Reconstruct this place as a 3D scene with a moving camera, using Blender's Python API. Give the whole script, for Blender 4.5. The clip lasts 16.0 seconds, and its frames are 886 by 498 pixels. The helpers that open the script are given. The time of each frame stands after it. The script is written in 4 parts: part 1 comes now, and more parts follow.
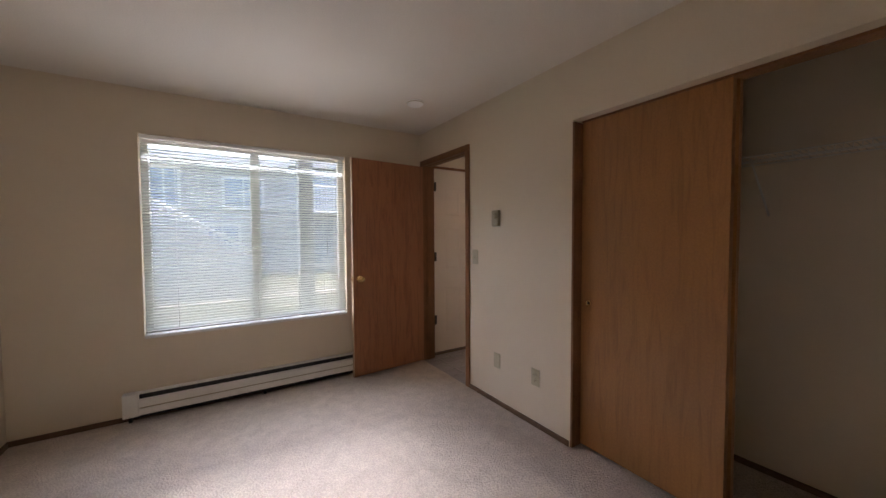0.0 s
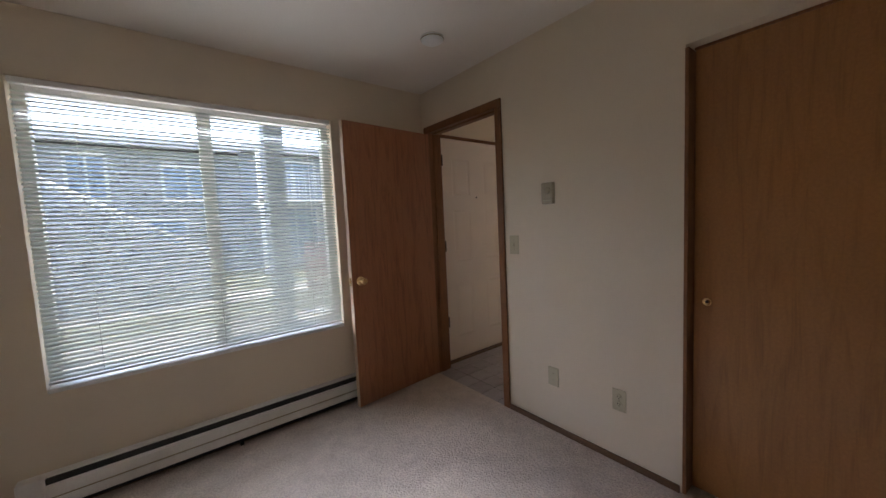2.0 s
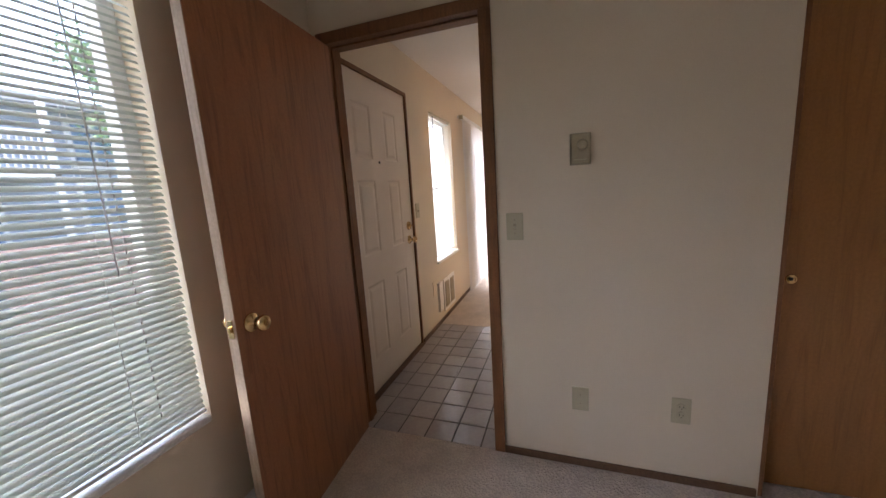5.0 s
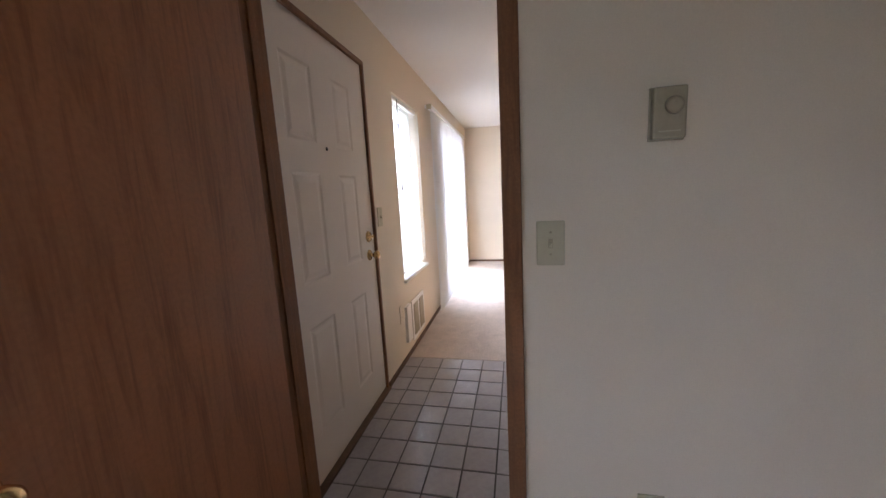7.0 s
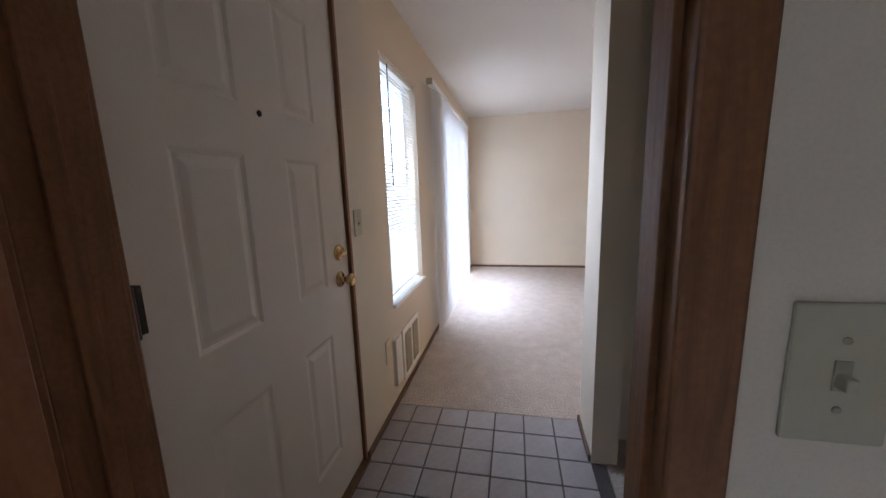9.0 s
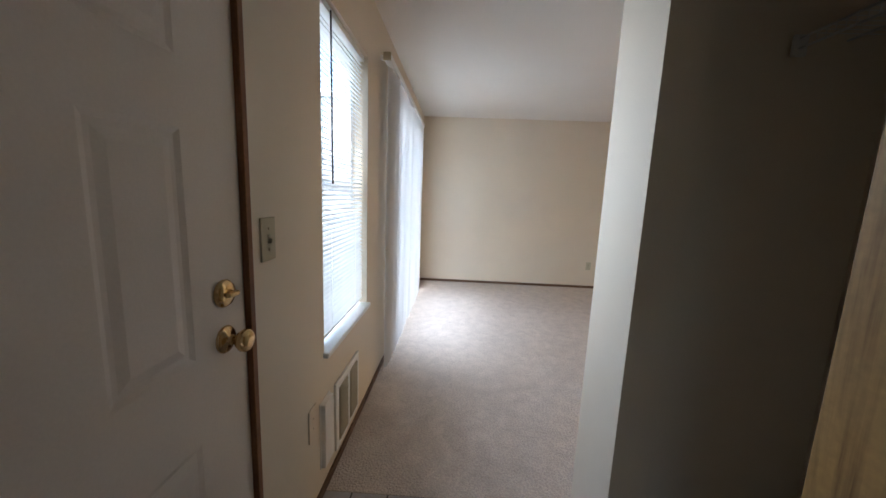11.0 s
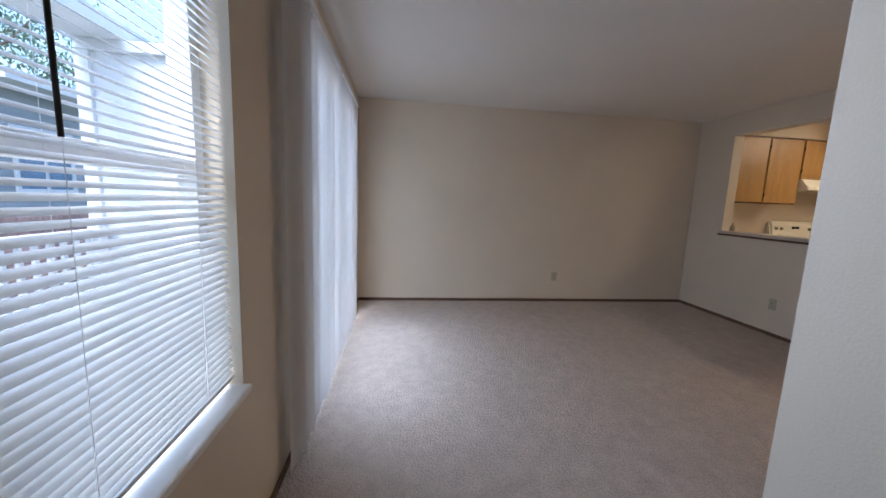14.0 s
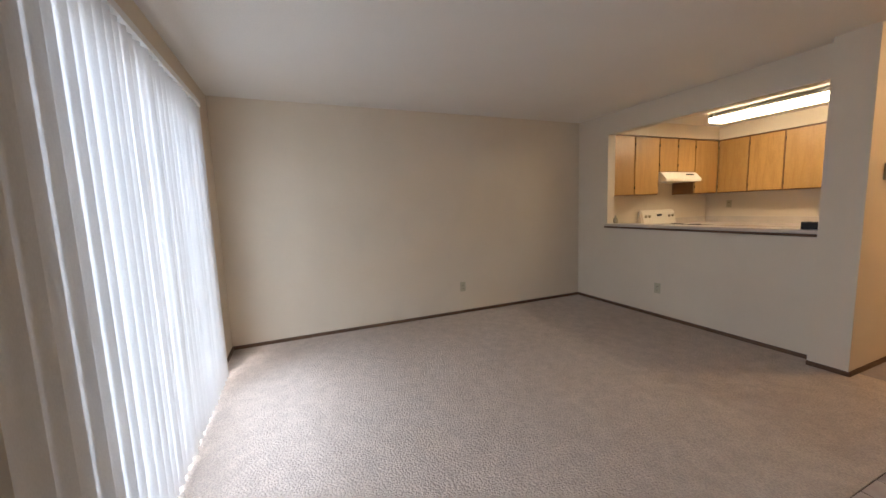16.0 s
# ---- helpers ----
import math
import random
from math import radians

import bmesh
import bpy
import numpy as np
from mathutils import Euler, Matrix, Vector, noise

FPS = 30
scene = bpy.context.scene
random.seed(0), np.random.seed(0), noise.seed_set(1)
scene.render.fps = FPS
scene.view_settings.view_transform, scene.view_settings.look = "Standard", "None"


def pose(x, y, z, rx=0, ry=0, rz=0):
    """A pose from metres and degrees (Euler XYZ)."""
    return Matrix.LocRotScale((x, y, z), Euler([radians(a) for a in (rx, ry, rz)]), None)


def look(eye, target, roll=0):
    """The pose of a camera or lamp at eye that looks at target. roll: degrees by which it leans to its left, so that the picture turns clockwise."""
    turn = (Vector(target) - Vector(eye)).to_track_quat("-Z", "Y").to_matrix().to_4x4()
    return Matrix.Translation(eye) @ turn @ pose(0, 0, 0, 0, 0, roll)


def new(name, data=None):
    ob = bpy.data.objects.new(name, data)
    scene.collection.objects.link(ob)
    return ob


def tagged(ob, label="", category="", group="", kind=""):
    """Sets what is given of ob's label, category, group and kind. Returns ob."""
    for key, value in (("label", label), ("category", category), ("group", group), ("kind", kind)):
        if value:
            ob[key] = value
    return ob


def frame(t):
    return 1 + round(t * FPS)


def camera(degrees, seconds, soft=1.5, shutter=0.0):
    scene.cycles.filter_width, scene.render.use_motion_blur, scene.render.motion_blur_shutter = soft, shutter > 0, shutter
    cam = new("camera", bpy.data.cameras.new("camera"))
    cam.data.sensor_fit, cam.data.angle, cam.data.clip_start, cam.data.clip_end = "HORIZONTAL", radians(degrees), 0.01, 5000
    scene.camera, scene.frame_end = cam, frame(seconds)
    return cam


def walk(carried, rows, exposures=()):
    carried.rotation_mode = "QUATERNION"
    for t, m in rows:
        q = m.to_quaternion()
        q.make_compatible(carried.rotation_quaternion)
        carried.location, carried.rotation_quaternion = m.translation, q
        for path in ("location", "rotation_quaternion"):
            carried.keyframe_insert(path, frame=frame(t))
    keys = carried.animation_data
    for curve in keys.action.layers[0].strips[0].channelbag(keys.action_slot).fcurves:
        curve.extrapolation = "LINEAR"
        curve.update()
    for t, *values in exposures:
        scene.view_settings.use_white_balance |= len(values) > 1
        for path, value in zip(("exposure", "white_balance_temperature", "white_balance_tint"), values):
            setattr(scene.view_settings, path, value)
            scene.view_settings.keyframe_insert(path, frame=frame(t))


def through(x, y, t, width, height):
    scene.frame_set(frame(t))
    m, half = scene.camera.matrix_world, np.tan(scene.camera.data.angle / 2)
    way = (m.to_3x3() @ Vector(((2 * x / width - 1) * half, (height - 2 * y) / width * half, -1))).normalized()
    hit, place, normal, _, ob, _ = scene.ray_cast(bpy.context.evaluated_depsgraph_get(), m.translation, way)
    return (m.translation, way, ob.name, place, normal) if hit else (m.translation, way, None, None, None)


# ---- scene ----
cam = camera(102.9, 16.0)
PATH = [
    (0, (0.26, -0.17, 1.32), (1.332, 1.517, 1.245), -0.3),
    (0.5, (0.297, 0.039, 1.329), (1.273, 1.784, 1.262), -1.0),
    (1, (0.317, 0.236, 1.312), (1.234, 2.006, 1.161), -0.8),
    (1.5, (0.271, 0.493, 1.304), (1.417, 2.129, 1.19), -2.3),
    (2, (0.284, 0.669, 1.319), (1.52, 2.233, 1.161), -2.7),
    (2.5, (0.29, 0.935, 1.36), (1.649, 2.388, 1.158), -5.9),
    (3, (0.25, 1.215, 1.359), (1.718, 2.546, 1.087), -4.0),
    (3.5, (0.225, 1.427, 1.367), (1.867, 2.533, 1.081), -5.7),
    (4, (0.281, 1.606, 1.354), (1.958, 2.652, 1.049), -4.2),
    (4.5, (0.359, 1.81, 1.342), (2.052, 2.8, 0.948), -2.4),
    (5, (0.492, 1.979, 1.328), (2.354, 2.626, 0.992), -3.6),
    (5.2, (0.528, 2.032, 1.33), (2.412, 2.595, 0.963), -5.7),
    (7.3, (1.204, 2.316, 1.279), (3.143, 2.691, 0.966), -2.8),
    (7.5, (1.28, 2.35, 1.272), (3.236, 2.568, 0.917), -5.9),
    (8, (1.478, 2.402, 1.275), (3.417, 2.69, 0.881), -3.0),
    (8.5, (1.652, 2.416, 1.312), (3.544, 2.987, 1.004), -3.0),
    (8.7, (1.691, 2.422, 1.303), (3.601, 2.913, 0.972), -3.0),
    (10.8, (2.253, 2.64, 1.298), (4.225, 2.79, 0.998), 1.8),
    (11, (2.298, 2.618, 1.305), (4.273, 2.69, 0.997), 2.3),
    (11.5, (2.419, 2.589, 1.299), (4.371, 2.263, 1.008), 4.3),
    (12, (2.593, 2.643, 1.315), (4.499, 2.094, 1.058), 2.0),
    (12.5, (2.691, 2.69, 1.28), (4.611, 2.221, 0.975), 2.2),
    (13, (2.849, 2.666, 1.308), (4.82, 2.501, 1.012), 5.4),
    (13.5, (3.007, 2.596, 1.284), (4.985, 2.572, 0.987), 5.9),
    (14, (3.211, 2.649, 1.257), (5.177, 2.406, 0.984), 2.3),
    (14.5, (3.339, 2.673, 1.271), (5.267, 2.215, 1.001), 0.5),
    (15, (3.494, 2.673, 1.265), (5.397, 2.142, 0.955), -1.1),
    (15.5, (3.645, 2.593, 1.277), (5.541, 1.965, 1.16), 0.1),
    (16, (3.657, 2.49, 1.3), (5.493, 1.731, 1.071), -2.1),
]
EXPOSURES = [(0.0, 4.9, 7000, 22), (1.0, 4.65, 6950, 20), (2.0, 4.55, 6600, 18), (3.0, 4.55, 6600, 18), (4.0, 4.75, 6700, 20), (5.0, 4.7, 6700, 20), (7.5, 4.85, 5650, 17),
             (8.5, 4.5, 5500, 16), (11.0, 4.05, 5600, 8), (12.0, 3.85, 5400, 10), (13.0, 3.5, 5300, 11), (14.0, 3.3, 5400, 13), (14.5, 3.4, 5500, 13), (15.0, 3.6, 5800, 12), (16.0, 3.75, 5950, 12)]
walk(cam, [(t, look(eye, target, roll)) for t, eye, target, roll in PATH], EXPOSURES)
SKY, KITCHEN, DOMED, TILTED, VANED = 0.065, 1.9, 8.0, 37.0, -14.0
PATIO, PATIO_FILL, BEDROOM_FILL, BEDROOM_LOW, HALL_FILL, BEDROOM_UP = 3.2, 0.65, 0.14, 0.60, 0.36, 0.050

# ---- world, sun, large lights ----
world = bpy.data.worlds.new("overcast")
scene.world = world
world.use_nodes = True
wn = world.node_tree.nodes
sky = wn.new("ShaderNodeTexSky")
sky.sky_type, sky.sun_disc = "NISHITA", False
sky.sun_elevation, sky.sun_rotation = radians(64), radians(286)
sky.air_density, sky.dust_density, sky.ozone_density = 1.0, 4.0, 1.0
world.node_tree.links.new(sky.outputs[0], wn["Background"].inputs[0])
wn["Background"].inputs[1].default_value = SKY
sun = new("sun", bpy.data.lights.new("sun", "SUN"))
sun.data.energy, sun.data.angle, sun.data.color = 0.5, radians(20), (1.0, 0.97, 0.93)
sun.matrix_world = look((0, 0, 0), (0.42, -0.12, -0.90))



def daylight(name, place, target, wide, tall, watts, spread=180.0, colour=(0.84, 0.91, 1.0)):
    """An area lamp in or near an opening, added to stand in for the light of the sky."""
    a = new(name, bpy.data.lights.new(name, "AREA"))
    a.data.shape, a.data.size, a.data.size_y, a.data.energy, a.data.color = "RECTANGLE", wide, tall, watts, colour
    a.data.spread = radians(spread)
    a.matrix_world = look(place, target)
    return a


daylight("patio_daylight", (5.93, 3.31, 1.05), (5.93, 0.0, 0.75), 1.68, 1.85, PATIO)
# Unseen fill lamp on the room side of the vanes, brightens the carpet below.
daylight("patio_floor_fill", (5.90, 2.93, 0.62), (5.90, 2.93 - 0.60, 0.62 - 0.80), 1.74, 0.24, PATIO_FILL, 140)
# Three unseen strip lamps inside the blind, added to brighten floor, room and ceiling.
daylight("bedroom_fill_high", (0.535, 3.10, 1.95), (0.535, 3.10 - 0.454, 1.95 - 0.891), 1.45, 0.2, BEDROOM_FILL, 56, (0.74, 0.85, 1.0))
daylight("bedroom_fill_low", (0.535, 3.12, 0.70), (0.535, 3.12 - 0.97, 0.70 - 0.23), 1.45, 0.12, BEDROOM_LOW, 48)
daylight("bedroom_ceiling_fill", (0.535, 3.10, 0.66), (0.535, 3.10 - 0.5, 0.66 + 0.866), 1.45, 0.08, BEDROOM_UP, 60)
daylight("hall_window_daylight", (4.02, 3.245, 1.32), (4.02, 2.0, 1.20), 0.60, 1.34, 0.14)
# Second, unseen lamp on the room side of the hall blind, added to brighten the hall.
daylight("hall_fill", (4.02, 3.03, 1.60), (4.02, 3.03 - 0.90, 1.60 - 0.30), 0.66, 0.5, HALL_FILL, 125)

# ---- materials ----


def material(name, colour, rough=0.6, metal=0.0, spread=0.12, fine=220.0, coarse=2.5, bump=0.15, grain=None,
             dirt=None, through=0.0, vary=0.0, stretch=(1, 1, 1), spec=0.5, distance=0.002, tuft=0.0):
    m = bpy.data.materials.new(name)
    m.use_nodes = True
    nt = m.node_tree
    n, link = nt.nodes, nt.links.new
    b = n["Principled BSDF"]
    b.inputs["Roughness"].default_value, b.inputs["Metallic"].default_value = rough, metal
    b.inputs["Specular IOR Level"].default_value = spec
    co = n.new("ShaderNodeTexCoord")
    mp = n.new("ShaderNodeMapping")
    mp.inputs["Scale"].default_value = stretch
    link(co.outputs["Object"], mp.inputs[0])

    def noisy(scale, detail, distort=0.0):
        t = n.new("ShaderNodeTexNoise")
        t.inputs["Scale"].default_value, t.inputs["Detail"].default_value = scale, detail
        t.inputs["Distortion"].default_value = distort
        link(mp.outputs[0], t.inputs["Vector"])
        return t

    def shade(factor, low, high):
        r = n.new("ShaderNodeMapRange")
        r.inputs["From Min"].default_value, r.inputs["From Max"].default_value = 0.3, 0.7
        r.inputs["To Min"].default_value, r.inputs["To Max"].default_value = low, high
        link(factor, r.inputs["Value"])
        return r.outputs[0]

    def sharp(factor, low, high, a, c):
        r = n.new("ShaderNodeMapRange")
        r.inputs["From Min"].default_value, r.inputs["From Max"].default_value = a, c
        r.inputs["To Min"].default_value, r.inputs["To Max"].default_value = low, high
        link(factor, r.inputs["Value"])
        return r.outputs[0]

    def multiply(a, c):
        x = n.new("ShaderNodeMath")
        x.operation = "MULTIPLY"
        link(a, x.inputs[0]), link(c, x.inputs[1])
        return x.outputs[0]

    big, small = noisy(coarse, 3, 0.4), noisy(fine, 2)
    value = multiply(shade(big.outputs[0], 1 - spread, 1 + spread), shade(small.outputs[0], 1 - spread, 1 + spread))
    if vary:
        info = n.new("ShaderNodeObjectInfo")
        r = n.new("ShaderNodeMapRange")
        r.inputs["To Min"].default_value, r.inputs["To Max"].default_value = 1 - vary, 1 + vary
        link(info.outputs["Random"], r.inputs["Value"])
        value = multiply(value, r.outputs[0])
    tufts = None
    if tuft:
        tufts = n.new("ShaderNodeTexVoronoi")
        tufts.inputs["Scale"].default_value = tuft
        bent = n.new("ShaderNodeTexNoise")
        bent.inputs["Scale"].default_value, bent.inputs["Detail"].default_value = tuft * 0.35, 2
        warp = n.new("ShaderNodeVectorMath")
        warp.operation = "MULTIPLY_ADD"
        warp.inputs[1].default_value = (0.035, 0.035, 0.035)
        link(bent.outputs["Color"], warp.inputs[0]), link(mp.outputs[0], warp.inputs[2])
        link(warp.outputs[0], tufts.inputs["Vector"])
        # Shade in the gaps between tufts, put into the colour.
        value = multiply(value, sharp(tufts.outputs["Distance"], 1.05, 0.86, 0.15, 0.75))
    base = n.new("ShaderNodeVectorMath")
    base.operation = "SCALE"
    base.inputs[0].default_value = colour
    link(value, base.inputs["Scale"])
    out = base.outputs[0]
    height = multiply(sharp(tufts.outputs["Distance"], 1.0, 0.0, 0.0, 0.8), shade(small.outputs[0], 0.5, 1.0)) if tuft else small.outputs[0]
    if grain:
        g = n.new("ShaderNodeTexNoise")
        g.inputs["Scale"].default_value, g.inputs["Distortion"].default_value = grain[2] * 2.2, 1.6
        g.inputs["Detail"].default_value, g.inputs["Roughness"].default_value = 4.0, 0.6
        gm = n.new("ShaderNodeMapping")
        gm.inputs["Scale"].default_value = (1, 1, 0.09) if grain[3] == "z" else ((0.09, 1, 1) if grain[3] == "x" else (1, 0.09, 1))
        link(co.outputs["Object"], gm.inputs[0]), link(gm.outputs[0], g.inputs["Vector"])
        pores = n.new("ShaderNodeTexNoise")
        pores.inputs["Scale"].default_value, pores.inputs["Detail"].default_value = 160, 3
        pm = n.new("ShaderNodeMapping")
        pm.inputs["Scale"].default_value = (1, 1, 0.05) if grain[3] == "z" else ((0.05, 1, 1) if grain[3] == "x" else (1, 0.05, 1))
        link(co.outputs["Object"], pm.inputs[0]), link(pm.outputs[0], pores.inputs["Vector"])
        mixed = n.new("ShaderNodeMix")
        mixed.data_type = "RGBA"
        mixed.inputs["B"].default_value = (*grain[0], 1)
        link(out, mixed.inputs["A"])
        f = multiply(sharp(g.outputs[0], 0.0, 0.95, 0.46, 0.65), shade(pores.outputs[0], 0.25, 1.1))
        link(f, mixed.inputs["Factor"])
        out = mixed.outputs["Result"]
        height = pores.outputs[0]
    if dirt:
        d = noisy(dirt[1], 5, 1.0)
        mixed = n.new("ShaderNodeMix")
        mixed.data_type = "RGBA"
        mixed.inputs["B"].default_value = (*dirt[0], 1)
        r = n.new("ShaderNodeMapRange")
        r.inputs["From Min"].default_value, r.inputs["From Max"].default_value = 0.5, 0.75
        r.inputs["To Max"].default_value = dirt[2]
        link(d.outputs[0], r.inputs["Value"])
        link(out, mixed.inputs["A"]), link(r.outputs[0], mixed.inputs["Factor"])
        out = mixed.outputs["Result"]
    link(out, b.inputs["Base Color"])
    if bump:
        u = n.new("ShaderNodeBump")
        u.inputs["Strength"].default_value, u.inputs["Distance"].default_value = bump, distance
        link(height, u.inputs["Height"]), link(u.outputs[0], b.inputs["Normal"])
    if through:
        t = n.new("ShaderNodeBsdfTranslucent")
        link(out, t.inputs[0])
        s = n.new("ShaderNodeMixShader")
        s.inputs[0].default_value = through
        link(b.outputs[0], s.inputs[1]), link(t.outputs[0], s.inputs[2])
        link(s.outputs[0], n["Material Output"].inputs[0])
    return m


def glowing(name, colour, strength):
    m = bpy.data.materials.new(name)
    m.use_nodes = True
    b = m.node_tree.nodes["Principled BSDF"]
    b.inputs["Base Color"].default_value = (0.9, 0.88, 0.82, 1)
    b.inputs["Emission Color"].default_value, b.inputs["Emission Strength"].default_value = (*colour, 1), strength
    return m


def clear(name, tint=(0.95, 0.97, 0.96)):
    m = bpy.data.materials.new(name)
    m.use_nodes = True
    nt = m.node_tree
    n, link = nt.nodes, nt.links.new
    t, g, s = n.new("ShaderNodeBsdfTransparent"), n.new("ShaderNodeBsdfGlossy"), n.new("ShaderNodeMixShader")
    t.inputs[0].default_value, g.inputs["Roughness"].default_value, s.inputs[0].default_value = (*tint, 1), 0.0, 0.04
    link(t.outputs[0], s.inputs[1]), link(g.outputs[0], s.inputs[2])
    link(s.outputs[0], n["Material Output"].inputs[0])
    return m


PAINT = material("warm off-white wall paint", (0.71, 0.615, 0.48), 0.62, spread=0.025, fine=260, coarse=1.1, bump=0.25, dirt=((0.56, 0.48, 0.39), 1.7, 0.16))
CEIL = material("textured ceiling paint", (0.76, 0.71, 0.64), 0.8, spread=0.03, fine=130, coarse=0.9, bump=0.5, distance=0.004)
CARPET = material("worn beige cut pile carpet", (0.62, 0.53, 0.46), 0.95, spread=0.08, fine=150, coarse=11.0, bump=0.9, spec=0.1, distance=0.009, tuft=95.0, dirt=((0.44, 0.37, 0.315), 4.5, 0.35))
OAK = material("stained oak veneer", (0.33, 0.138, 0.062), 0.42, spread=0.08, fine=90, coarse=1.4, bump=0.12, grain=((0.20, 0.078, 0.034), "X", 10.0, "z"), distance=0.001)
OAKY = material("stained oak sliding veneer", (0.35, 0.16, 0.050), 0.4, spread=0.08, fine=90, coarse=1.4, bump=0.12, grain=((0.26, 0.115, 0.036), "Y", 9.0, "z"), distance=0.001)
PALEOAK = material("light sanded oak", (0.46, 0.28, 0.095), 0.5, spread=0.08, fine=90, coarse=2.0, bump=0.15, grain=((0.20, 0.105, 0.032), "X", 7.0, "z"), distance=0.001)
EDGE = material("pale worn door edge", (0.50, 0.37, 0.26), 0.6, spread=0.1, fine=90, coarse=3.0, bump=0.15, grain=((0.36, 0.24, 0.15), "X", 12.0, "z"), distance=0.001)
TRIM = material("brown stained trim wood", (0.22, 0.098, 0.040), 0.5, spec=0.3, spread=0.12, fine=120, coarse=5, bump=0.15, grain=((0.14, 0.062, 0.027), "X", 14.0, "z"), distance=0.001)
BASE = material("dark brown base strip", (0.13, 0.068, 0.034), 0.55, spread=0.14, fine=90, coarse=5, bump=0.2)
HONEY = material("honey oak cabinet front", (0.44, 0.248, 0.075), 0.38, spread=0.07, fine=80, coarse=1.8, bump=0.1, grain=((0.35, 0.18, 0.050), "Y", 6.0, "z"), distance=0.001, vary=0.06)
DARKOAK = material("dark oak face frame", (0.17, 0.075, 0.025), 0.5, spread=0.1, fine=80, coarse=3, bump=0.1)
TILE = material("pale mauve glazed tile", (0.41, 0.375, 0.375), 0.2, spread=0.06, fine=40, coarse=9, bump=0.12, vary=0.07, dirt=((0.36, 0.31, 0.28), 14, 0.3))
GROUT = material("dark grey grout", (0.085, 0.07, 0.065), 0.9, spread=0.2, fine=120, coarse=6, bump=0.5)
DOORWHITE = material("cream painted steel door", (0.78, 0.70, 0.61), 0.42, spread=0.02, fine=160, coarse=1.5, bump=0.08, dirt=((0.6, 0.52, 0.44), 2.5, 0.15))
WHITE = material("white vinyl", (0.82, 0.82, 0.80), 0.4, spread=0.02, fine=120, coarse=4, bump=0.04)
SLAT = material("white blind slat", (0.86, 0.87, 0.86), 0.42, spread=0.02, fine=100, coarse=6, bump=0.0, through=0.42, vary=0.03)
SAGE = material("pale sage blind slat", (0.68, 0.73, 0.68), 0.42, spread=0.02, fine=100, coarse=6, bump=0.0, through=0.14, vary=0.03)
VANE = material("white vertical blind fabric", (0.73, 0.72, 0.71), 0.6, spread=0.03, fine=300, coarse=3, bump=0.15, through=0.45, stretch=(1, 1, 0.3))
METALWHITE = material("white enamelled metal", (0.82, 0.80, 0.76), 0.35, spread=0.03, fine=120, coarse=4, bump=0.03, dirt=((0.5, 0.44, 0.38), 6, 0.2))
BLACK = material("black slot shadow metal", (0.02, 0.02, 0.02), 0.6, spread=0.1, fine=60, coarse=4, bump=0.1)
PLATE = material("ivory switch plate plastic", (0.49, 0.44, 0.30), 0.5, spread=0.02, fine=90, coarse=8, bump=0.02)
GREYBOX = material("aged grey-beige plastic", (0.36, 0.31, 0.21), 0.45, spread=0.05, fine=80, coarse=8, bump=0.05)
BRASS = material("polished brass", (0.72, 0.51, 0.25), 0.2, 1.0, spread=0.05, fine=40, coarse=9, bump=0.02)
BRONZE = material("dark bronze hinge", (0.035, 0.025, 0.018), 0.45, 0.3, spread=0.1, fine=60, coarse=9, bump=0.05)
WIRE = material("white coated wire", (0.66, 0.65, 0.61), 0.35, spread=0.02, fine=60, coarse=9, bump=0.0)
LAMINATE = material("pale speckled laminate", (0.60, 0.52, 0.44), 0.3, spread=0.08, fine=300, coarse=4, bump=0.02)
APPLIANCE = material("almond appliance enamel", (0.80, 0.74, 0.62), 0.22, spread=0.02, fine=60, coarse=3, bump=0.0)
GLASS = clear("window glass")
LAMP = glowing("warm fluorescent diffuser", (1.0, 0.80, 0.50), KITCHEN)
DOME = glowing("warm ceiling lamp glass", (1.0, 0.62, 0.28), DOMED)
SIDING = material("pale lap siding", (0.22, 0.25, 0.285), 0.7, spread=0.05, fine=40, coarse=0.8, bump=0.2)
BLUEGREY = material("blue-grey painted siding", (0.20, 0.24, 0.30), 0.7, spread=0.06, fine=40, coarse=0.8, bump=0.2)
ROOF = material("grey asphalt shingle", (0.34, 0.35, 0.37), 0.9, spread=0.2, fine=30, coarse=2, bump=0.5)
EXTWHITE = material("white exterior paint", (0.52, 0.54, 0.56), 0.6, spread=0.04, fine=40, coarse=2, bump=0.1)
CONCRETE = material("pale concrete", (0.32, 0.31, 0.29), 0.9, spread=0.12, fine=60, coarse=1.2, bump=0.3)
BRICKRED = material("red-brown fence wood", (0.27, 0.185, 0.165), 0.8, spread=0.18, fine=50, coarse=3, bump=0.3, vary=0.15)
PANE = material("dark window pane", (0.11, 0.18, 0.28), 0.1, spread=0.2, fine=5, coarse=0.7, bump=0.0)
GRASS = material("short lawn", (0.12, 0.135, 0.09), 0.95, spread=0.3, fine=40, coarse=0.7, bump=0.8, distance=0.03)
LEAF = material("green foliage", (0.09, 0.15, 0.07), 0.6, spread=0.3, fine=9, coarse=1.0, bump=0.0, through=0.3, vary=0.2)
BARK = material("grey-brown bark", (0.14, 0.10, 0.075), 0.9, spread=0.25, fine=30, coarse=4, bump=0.6, stretch=(1, 1, 0.3), distance=0.02)

# ---- mesh tools ----


